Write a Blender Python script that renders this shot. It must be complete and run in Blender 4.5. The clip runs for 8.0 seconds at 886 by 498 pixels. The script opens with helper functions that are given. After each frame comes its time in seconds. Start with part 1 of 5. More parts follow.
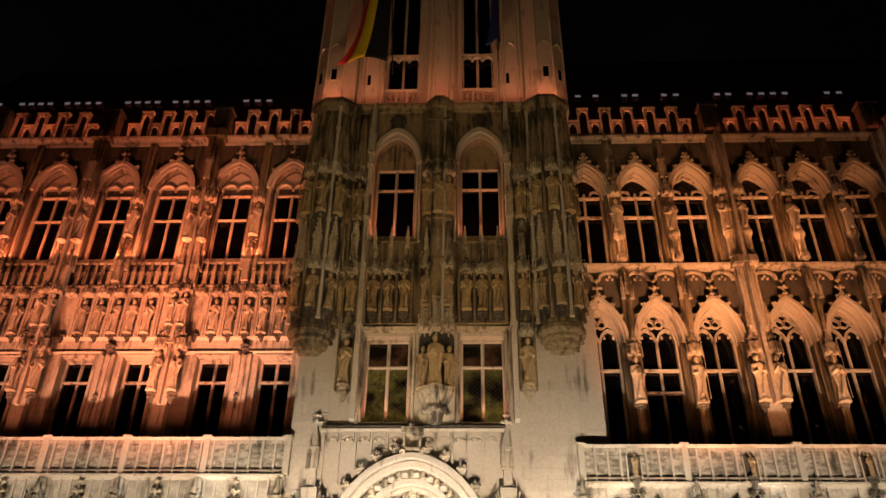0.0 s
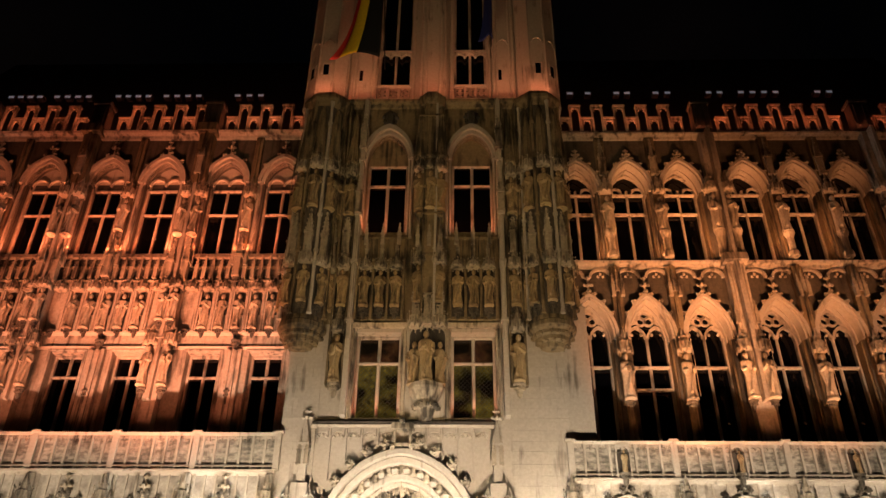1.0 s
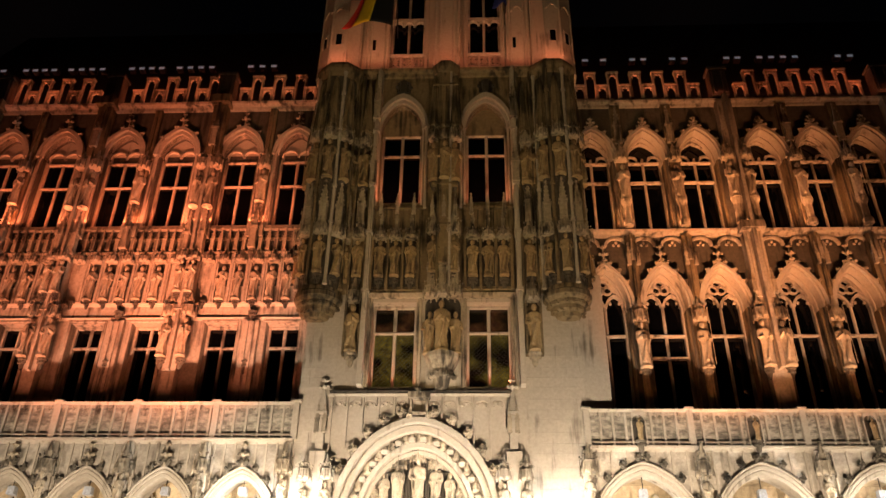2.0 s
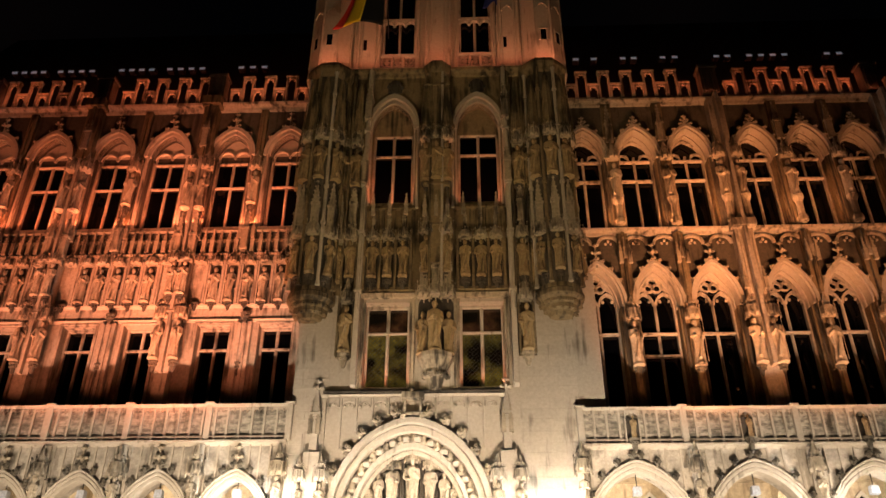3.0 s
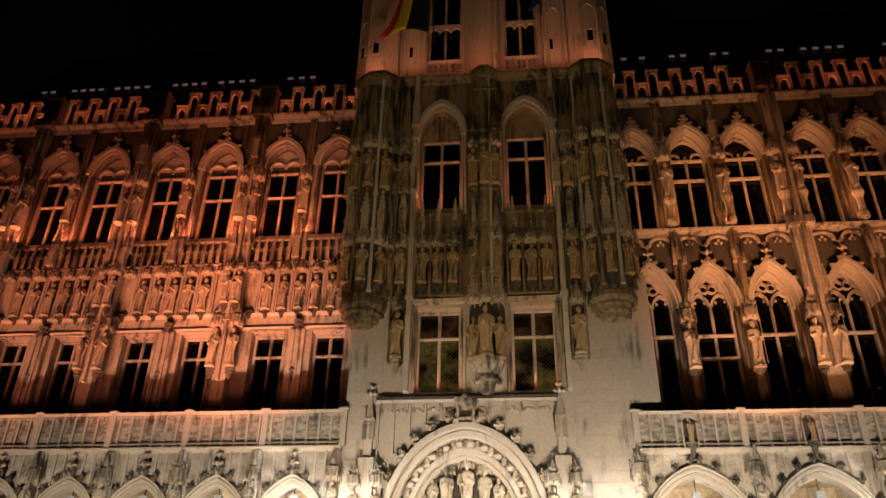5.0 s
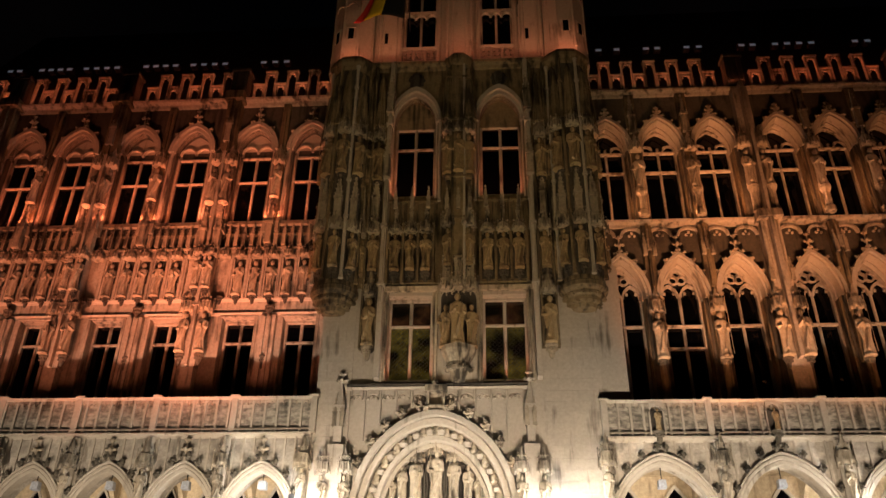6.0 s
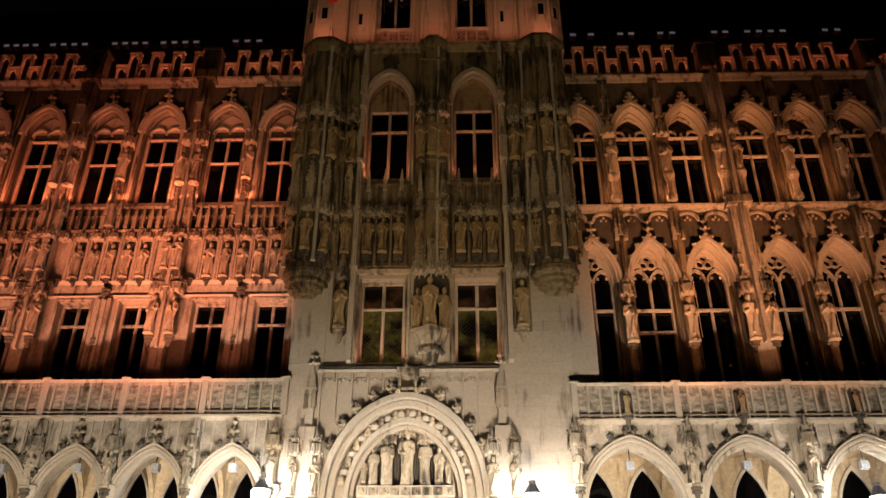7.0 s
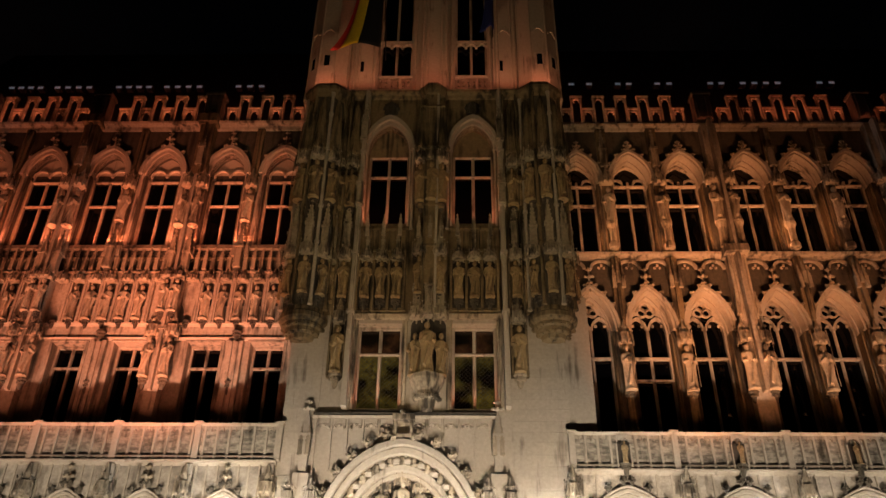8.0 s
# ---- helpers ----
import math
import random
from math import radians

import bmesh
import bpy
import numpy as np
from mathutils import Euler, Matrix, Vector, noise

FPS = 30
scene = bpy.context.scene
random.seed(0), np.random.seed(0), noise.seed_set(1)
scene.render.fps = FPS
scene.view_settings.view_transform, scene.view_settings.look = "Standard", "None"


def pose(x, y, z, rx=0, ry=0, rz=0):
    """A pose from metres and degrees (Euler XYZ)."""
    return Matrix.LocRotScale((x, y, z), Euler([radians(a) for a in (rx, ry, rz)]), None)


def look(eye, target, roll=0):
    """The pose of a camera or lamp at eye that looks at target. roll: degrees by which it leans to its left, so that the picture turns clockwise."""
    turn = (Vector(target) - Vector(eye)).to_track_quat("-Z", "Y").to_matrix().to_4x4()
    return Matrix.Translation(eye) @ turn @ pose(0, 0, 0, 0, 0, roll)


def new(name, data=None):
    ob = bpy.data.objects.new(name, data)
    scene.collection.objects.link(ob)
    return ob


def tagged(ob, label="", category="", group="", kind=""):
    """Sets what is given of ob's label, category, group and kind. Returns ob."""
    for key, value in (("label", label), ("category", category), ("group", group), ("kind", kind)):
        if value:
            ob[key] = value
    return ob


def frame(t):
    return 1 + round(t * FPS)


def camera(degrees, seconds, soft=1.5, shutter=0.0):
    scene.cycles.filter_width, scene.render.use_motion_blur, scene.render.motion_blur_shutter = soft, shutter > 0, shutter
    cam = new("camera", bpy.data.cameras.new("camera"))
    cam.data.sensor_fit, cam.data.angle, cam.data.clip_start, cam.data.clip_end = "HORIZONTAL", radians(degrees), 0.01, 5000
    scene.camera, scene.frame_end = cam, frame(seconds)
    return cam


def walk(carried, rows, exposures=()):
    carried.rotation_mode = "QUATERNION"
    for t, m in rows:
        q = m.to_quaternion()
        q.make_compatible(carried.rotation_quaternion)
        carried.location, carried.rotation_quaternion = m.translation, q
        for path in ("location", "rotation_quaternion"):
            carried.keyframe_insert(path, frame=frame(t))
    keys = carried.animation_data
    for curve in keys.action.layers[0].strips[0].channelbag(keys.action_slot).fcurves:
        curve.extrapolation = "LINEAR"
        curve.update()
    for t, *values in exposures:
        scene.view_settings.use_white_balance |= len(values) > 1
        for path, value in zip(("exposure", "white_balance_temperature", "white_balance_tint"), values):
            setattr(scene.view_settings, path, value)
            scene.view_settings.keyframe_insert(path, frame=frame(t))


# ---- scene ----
# ---- camera: hand-held, turning on the spot in the square ----
cam = camera(58.5, 8.0, soft=1.5)
EYE = (0.0, -25.0, 1.65)
ROWS = [  # seconds, yaw, pitch, roll
    (0.0, 2.345, 32.713, 0.823),
    (0.5, 2.439, 32.436, 1.223),
    (1.0, 1.599, 32.452, 0.741),
    (1.5, 2.338, 31.595, 0.892),
    (1.7, 2.890, 30.680, 1.080),
    (2.8, 2.240, 30.020, 0.320),
    (3.0, 2.197, 30.261, 0.180),
    (3.5, 3.908, 30.796, 0.535),
    (4.0, 6.352, 31.073, 1.045),
    (4.5, 6.954, 31.394, 1.238),
    (4.7, 6.860, 31.040, 1.230),
    (5.8, 4.400, 30.080, 0.870),
    (6.0, 4.076, 29.737, 0.821),
    (6.5, 3.396, 28.646, 0.618),
    (7.0, 1.819, 28.532, 0.194),
    (7.5, 1.715, 29.238, 0.425),
    (8.0, 1.675, 31.816, 0.805),
]
walk(cam, [(t, pose(*EYE, 90 + pitch, 0, yaw) @ pose(0, 0, 0, 0, 0, roll)) for t, yaw, pitch, roll in ROWS],
     [(0.0, -0.05, 6500, 10), (3.5, -0.05, 6500, 10), (4.0, -0.25, 6400, 10), (4.5, -0.5, 6300, 9), (6.0, -0.62, 6200, 9), (8.0, -0.62, 6200, 9)])

# ---- night sky and the lamps of the place ----
world = bpy.data.worlds.new("night_sky")
scene.world = world
world.use_nodes = True
wn = world.node_tree.nodes
wl = world.node_tree.links
bg = wn["Background"]
w_noise = wn.new("ShaderNodeTexNoise")
w_noise.inputs["Scale"].default_value = 3.0
w_ramp = wn.new("ShaderNodeValToRGB")
w_ramp.color_ramp.elements[0].position = 0.45
w_ramp.color_ramp.elements[0].color = (0.0004, 0.0004, 0.0005, 1)
w_ramp.color_ramp.elements[1].position = 0.85
w_ramp.color_ramp.elements[1].color = (0.0022, 0.0013, 0.0011, 1)
wl.new(w_noise.outputs["Fac"], w_ramp.inputs["Fac"])
wl.new(w_ramp.outputs["Color"], bg.inputs["Color"])
bg.inputs["Strength"].default_value = 1.0

ORANGE = (1.0, 0.275, 0.13)
DEEP = (1.0, 0.21, 0.085)
AMBER = (1.0, 0.365, 0.14)
FILL_TINT = (1.0, 0.67, 0.33)
WARM = (1.0, 0.79, 0.585)


def strip_lamp(name, at, aim, length, watts, colour, spread=110, depth=0.15):
    """A row of LED up-lights: one long thin area lamp."""
    data = bpy.data.lights.new(name, "AREA")
    data.shape, data.size, data.size_y = "RECTANGLE", length, depth
    data.energy, data.color, data.spread = watts, colour, radians(spread)
    ob = new(name, data)
    ob.matrix_world = look(at, aim)
    return ob


def flood_lamp(name, at, aim, watts, colour, cone=70, blend=0.6, radius=0.25, wide=1.0):
    data = bpy.data.lights.new(name, "SPOT")
    data.energy, data.color, data.spot_size, data.spot_blend, data.shadow_soft_size = watts, colour, radians(cone), blend, radius
    ob = new(name, data)
    ob.matrix_world = look(at, aim) @ Matrix.Diagonal((wide, 1, 1, 1))
    return ob


def bulb_lamp(name, at, watts, colour, radius=0.15):
    data = bpy.data.lights.new(name, "POINT")
    data.energy, data.color, data.shadow_soft_size = watts, colour, radius
    ob = new(name, data)
    ob.location = at
    return ob


# colour-changing floodlights in front of the wings, and rows of light on the ledges
for fx, ax, fw in ((-21.5, -21.8, 11500), (-17.5, -17.8, 14800), (-13.8, -14.1, 20000), (-10.8, -11.2, 22200), (-8.6, -9.7, 24400)):
    flood_lamp("colour_flood", (fx, -8.5, 0.6), (ax, 1.6, 16.4), fw, ORANGE, 25, 1.0, 0.2, 1.2)
for fx, ax, fw in ((6.3, 7.4, 18500), (8.2, 8.8, 17000), (11.4, 11.8, 14400), (15.2, 15.5, 8500), (19.0, 19.3, 5900)):
    flood_lamp("colour_flood", (fx, -8.5, 0.6), (ax, 1.6, 16.4), fw, AMBER, 24, 1.0, 0.2, 1.2)
strip_lamp("led_row", (-15.8, 1.25, 18.38), (-15.8, 1.9, 22.0), 17.5, 459, DEEP, 130)
strip_lamp("led_row", (-15.8, 0.3, 10.4), (-15.8, 1.3, 16.5), 18.5, 155, ORANGE, 85)
strip_lamp("led_row", (10.5, 0.3, 10.2), (10.5, 1.4, 16.5), 11.0, 81, AMBER, 85)
strip_lamp("led_row", (-15.8, 1.2, 24.7), (-15.8, 1.75, 26.4), 18.5, 30, DEEP, 60)
strip_lamp("led_row", (-15.8, 2.1, 24.75), (-15.8, 1.7, 26.5), 17.0, 222, DEEP, 160)
strip_lamp("led_row", (9.3, 1.2, 18.0), (9.3, 2.0, 22.2), 9.6, 222, AMBER, 130)
strip_lamp("led_row", (17.3, 1.2, 18.0), (17.3, 2.0, 22.2), 6.0, 44, AMBER, 130)
strip_lamp("led_row", (12.0, 1.25, 24.52), (12.0, 1.75, 26.2), 14.5, 18, DEEP, 60)
strip_lamp("led_row", (12.0, 2.1, 24.6), (12.0, 1.7, 26.5), 14.5, 148, DEEP, 160)
strip_lamp("led_row", (-1.2, -0.75, 24.95), (-1.2, 0.3, 28.6), 10.5, 80, ORANGE, 120)
flood_lamp("led_spot", (-6.9, 0.2, 10.8), (-7.4, 1.6, 15.0), 500, ORANGE, 44)
for wx in (-2.90, 0.40):
    strip_lamp("led_row", (wx, -0.1, 10.98), (wx, 0.3, 13.5), 1.4, 12, ORANGE, 120)
for wx in (-2.96, 0.42):
    strip_lamp("led_row", (wx, 0.0, 18.36), (wx, 0.3, 21.0), 1.5, 26, ORANGE, 140)
# white floodlights on the square and the wall lanterns
for fx, fw in ((-17.0, 6000), (-10.0, 8000), (-4.6, 12000), (1.8, 12000), (7.5, 8600), (14.5, 6300)):
    flood_lamp("floodlight", (fx, -8.5, 0.6), (fx, 0, 5.4), fw, WARM, 68, 1.0)
# unseen fill lamps, added for the dim even light that reaches the tower
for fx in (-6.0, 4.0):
    flood_lamp("tower_flood", (fx, -15.0, 0.8), (-1.2, 0, 19.5), 5000, FILL_TINT, 42, 0.8)
LANTERNS = ((-6.05, -1.5, 6.2), (1.86, -1.5, 6.05), (11.7, -1.5, 5.95))
for lx, ly, lz in LANTERNS:
    bulb_lamp("lantern_bulb", (lx, ly, lz), 1000, (1.0, 0.93, 0.84), 0.12)
# unseen bulbs added to brighten the gallery, apart from its hanging lamps
for gx in (-12.4, -7.2, 5.2, 8.6, 12.0):
    bulb_lamp("gallery_lamp", (gx, 1.4, 4.6), 25, WARM, 0.2)


# ---- materials ----
def stone(name, base, dirt, crust=0.5, rough=0.85, bump=0.25, grain=1.0):
    mat = bpy.data.materials.new(name)
    mat.use_nodes = True
    n, l = mat.node_tree.nodes, mat.node_tree.links
    p = n["Principled BSDF"]
    geo = n.new("ShaderNodeNewGeometry")
    big = n.new("ShaderNodeTexNoise")
    big.inputs["Scale"].default_value, big.inputs["Detail"].default_value = 0.7, 6
    fine = n.new("ShaderNodeTexNoise")
    fine.inputs["Scale"].default_value, fine.inputs["Detail"].default_value, fine.inputs["Roughness"].default_value = 9.0, 8, 0.65
    stretch = n.new("ShaderNodeMapping")
    stretch.inputs["Scale"].default_value = (3.2, 3.2, 0.35)
    streak = n.new("ShaderNodeTexNoise")
    streak.inputs["Scale"].default_value, streak.inputs["Detail"].default_value = 1.6, 5
    l.new(geo.outputs["Position"], big.inputs["Vector"])
    l.new(geo.outputs["Position"], fine.inputs["Vector"])
    l.new(geo.outputs["Position"], stretch.inputs["Vector"])
    l.new(stretch.outputs["Vector"], streak.inputs["Vector"])
    tone = n.new("ShaderNodeValToRGB")
    tone.color_ramp.elements[0].position, tone.color_ramp.elements[1].position = 0.3, 0.7
    tone.color_ramp.elements[0].color = (*[c * (1 - 0.28 * grain) for c in base], 1)
    tone.color_ramp.elements[1].color = (*[min(1, c * (1 + 0.18 * grain)) for c in base], 1)
    l.new(fine.outputs["Fac"], tone.inputs["Fac"])
    add = n.new("ShaderNodeMath")
    add.operation = "ADD"
    l.new(big.outputs["Fac"], add.inputs[0])
    l.new(streak.outputs["Fac"], add.inputs[1])
    edge = n.new("ShaderNodeMapRange")
    edge.inputs["From Min"].default_value = 1.16 - 0.28 * crust
    edge.inputs["From Max"].default_value = 1.36 - 0.22 * crust
    l.new(add.outputs[0], edge.inputs["Value"])
    info = n.new("ShaderNodeObjectInfo")
    vary = n.new("ShaderNodeMapRange")
    vary.inputs["To Min"].default_value, vary.inputs["To Max"].default_value = 1 - 0.18 * grain ** 2, 1 + 0.12 * grain ** 2
    l.new(info.outputs["Random"], vary.inputs["Value"])
    mix = n.new("ShaderNodeMix")
    mix.data_type = "RGBA"
    l.new(edge.outputs["Result"], mix.inputs["Factor"])
    l.new(tone.outputs["Color"], mix.inputs["A"])
    mix.inputs["B"].default_value = (*dirt, 1)
    hsv = n.new("ShaderNodeHueSaturation")
    l.new(mix.outputs["Result"], hsv.inputs["Color"])
    l.new(vary.outputs["Result"], hsv.inputs["Value"])
    l.new(hsv.outputs["Color"], p.inputs["Base Color"])
    p.inputs["Roughness"].default_value = rough
    bp = n.new("ShaderNodeBump")
    bp.inputs["Strength"].default_value, bp.inputs["Distance"].default_value = bump, 0.05
    l.new(fine.outputs["Fac"], bp.inputs["Height"])
    l.new(bp.outputs["Normal"], p.inputs["Normal"])
    return mat


def mottled(name, base, dirt, size, crust, least):
    """Carved limestone, blotched with grime from piece to piece."""
    mat = stone(name, base, dirt, crust, bump=0.5)
    n, l = mat.node_tree.nodes, mat.node_tree.links
    p = n["Principled BSDF"]
    geo = n.new("ShaderNodeNewGeometry")
    cell = n.new("ShaderNodeTexNoise")
    cell.inputs["Scale"].default_value, cell.inputs["Detail"].default_value = 0.5 / size, 3
    squash = n.new("ShaderNodeMapping")
    squash.inputs["Scale"].default_value = (0.8, 1.0, 1.7)
    l.new(geo.outputs["Position"], squash.inputs["Vector"])
    l.new(squash.outputs["Vector"], cell.inputs["Vector"])
    tone = n.new("ShaderNodeMapRange")
    tone.inputs["From Min"].default_value, tone.inputs["From Max"].default_value = 0.36, 0.62
    tone.inputs["To Min"].default_value, tone.inputs["To Max"].default_value = least, 1.12
    l.new(cell.outputs["Fac"], tone.inputs["Value"])
    hsv = n.new("ShaderNodeHueSaturation")
    l.new(p.inputs["Base Color"].links[0].from_socket, hsv.inputs["Color"])
    l.new(tone.outputs["Result"], hsv.inputs["Value"])
    l.new(hsv.outputs["Color"], p.inputs["Base Color"])
    return mat


def plain(name, base, rough=0.6, metal=0.0, scale=14.0, spread=0.25):
    mat = bpy.data.materials.new(name)
    mat.use_nodes = True
    n, l = mat.node_tree.nodes, mat.node_tree.links
    p = n["Principled BSDF"]
    tex = n.new("ShaderNodeTexNoise")
    tex.inputs["Scale"].default_value, tex.inputs["Detail"].default_value = scale, 5
    co = n.new("ShaderNodeTexCoord")
    l.new(co.outputs["Object"], tex.inputs["Vector"])
    ramp = n.new("ShaderNodeValToRGB")
    ramp.color_ramp.elements[0].position, ramp.color_ramp.elements[1].position = 0.3, 0.7
    ramp.color_ramp.elements[0].color = (*[c * (1 - spread) for c in base], 1)
    ramp.color_ramp.elements[1].color = (*[min(1, c * (1 + spread)) for c in base], 1)
    l.new(tex.outputs["Fac"], ramp.inputs["Fac"])
    l.new(ramp.outputs["Color"], p.inputs["Base Color"])
    p.inputs["Roughness"].default_value, p.inputs["Metallic"].default_value = rough, metal
    return mat


def glow(name, colour, strength):
    mat = plain(name, (0.5, 0.5, 0.5), 0.4)
    p = mat.node_tree.nodes["Principled BSDF"]
    p.inputs["Emission Color"].default_value = (*colour, 1)
    p.inputs["Emission Strength"].default_value = strength
    return mat


PALE = stone("pale_limestone", (0.45, 0.395, 0.315), (0.16, 0.135, 0.10), 0.12, grain=0.5)
PANEL = mottled("mottled_limestone", (0.40, 0.36, 0.29), (0.085, 0.072, 0.05), 0.09, 0.45, 0.45)
SPANDREL = mottled("stained_limestone", (0.46, 0.41, 0.335), (0.15, 0.125, 0.095), 0.3, 0.15, 0.72)
WING = stone("weathered_limestone", (0.43, 0.37, 0.29), (0.07, 0.058, 0.043), 0.5)
GOLDEN = stone("golden_brown_limestone", (0.37, 0.27, 0.14), (0.05, 0.036, 0.02), 0.45, bump=0.6)
UMBER = stone("sooty_limestone", (0.235, 0.178, 0.098), (0.032, 0.025, 0.014), 0.75, bump=0.5)
CARVED = stone("carved_limestone", (0.41, 0.345, 0.25), (0.05, 0.041, 0.029), 0.7, bump=0.6)
FIGURE = stone("statue_stone", (0.46, 0.39, 0.285), (0.06, 0.047, 0.03), 0.55, bump=0.6)
# crust colour, darkened further to hold back light on walls and consoles
CRUST_SHADE = stone("crusted_limestone", (0.105, 0.089, 0.064), (0.03, 0.026, 0.02), 0.6, bump=0.5)
# near-black: crusted stone, and shade painted into niches and under ledges
NEARBLACK = stone("blackened_stone", (0.075, 0.063, 0.048), (0.018, 0.015, 0.012), 0.6, bump=0.6)
DARKGLASS = plain("dark_window_glass", (0.0015, 0.0015, 0.002), 0.06, 0.0, 3.0)
DARKGLASS.node_tree.nodes["Principled BSDF"].inputs["Specular IOR Level"].default_value = 0.25
SLATE = plain("roof_slate", (0.03, 0.031, 0.035), 0.7, 0.0, 6.0)
LANTERNCAP = plain("grey_painted_iron", (0.16, 0.17, 0.2), 0.5, 0.3)
IRON = plain("black_iron", (0.02, 0.02, 0.022), 0.45, 0.6)
ZINC = plain("pale_zinc", (0.42, 0.45, 0.5), 0.5, 0.2)
COBBLE = stone("cobble", (0.13, 0.12, 0.11), (0.06, 0.055, 0.05), 0.5)
FLAGBLACK = plain("black_cloth", (0.006, 0.006, 0.007), 0.9)
FLAGYELLOW = plain("yellow_cloth", (0.8, 0.56, 0.02), 0.9, spread=0.1)
FLAGRED = plain("red_cloth", (0.5, 0.03, 0.02), 0.9, spread=0.1)
FLAGBLUE = plain("blue_cloth", (0.01, 0.02, 0.14), 0.9, spread=0.1)
RENDERED = stone("ochre_plaster", (0.5, 0.4, 0.26), (0.25, 0.19, 0.12), 0.3, bump=0.1)
HATCHLIGHT = glow("lit_hatch_glass", (0.6, 0.75, 0.9), 0.12)
LAMPGLASS = glow("lit_lantern_glass", (1.0, 0.9, 0.75), 14.0)


def leaded(name, gain, low, high):
    """Old leaded lights: diamonds of yellow and green glass with lamps behind."""
    mat = bpy.data.materials.new(name)
    mat.use_nodes = True
    n, l = mat.node_tree.nodes, mat.node_tree.links
    p = n["Principled BSDF"]
    geo = n.new("ShaderNodeNewGeometry")
    tint = n.new("ShaderNodeTexVoronoi")
    tint.inputs["Scale"].default_value = 8.5
    tint.inputs["Randomness"].default_value = 0.0
    turn = n.new("ShaderNodeMapping")
    turn.inputs["Rotation"].default_value = (0, radians(45), 0)
    l.new(geo.outputs["Position"], turn.inputs["Vector"])
    l.new(turn.outputs["Vector"], tint.inputs["Vector"])
    room = n.new("ShaderNodeTexNoise")
    room.inputs["Scale"].default_value = 1.3
    l.new(geo.outputs["Position"], room.inputs["Vector"])
    lit = n.new("ShaderNodeMapRange")
    lit.inputs["From Min"].default_value, lit.inputs["From Max"].default_value = 0.4, 0.62
    lit.inputs["To Max"].default_value = gain
    l.new(room.outputs["Fac"], lit.inputs["Value"])
    l.new(lit.outputs["Result"], p.inputs["Emission Strength"])
    ramp = n.new("ShaderNodeValToRGB")
    ramp.color_ramp.elements[0].position, ramp.color_ramp.elements[1].position = 0.1, 0.9
    ramp.color_ramp.elements[0].color = (*low, 1)
    ramp.color_ramp.elements[1].color = (*high, 1)
    l.new(tint.outputs["Color"], ramp.inputs["Fac"])
    p.inputs["Base Color"].default_value = (0.006, 0.005, 0.003, 1)
    l.new(ramp.outputs["Color"], p.inputs["Emission Color"])
    p.inputs["Roughness"].default_value = 0.2
    return mat


LEADED = leaded("leaded_glass", 0.5, (0.08, 0.05, 0.012), (0.26, 0.18, 0.03))
DIMLEADED = leaded("dim_leaded_glass", 0.3, (0.07, 0.02, 0.01), (0.16, 0.06, 0.02))


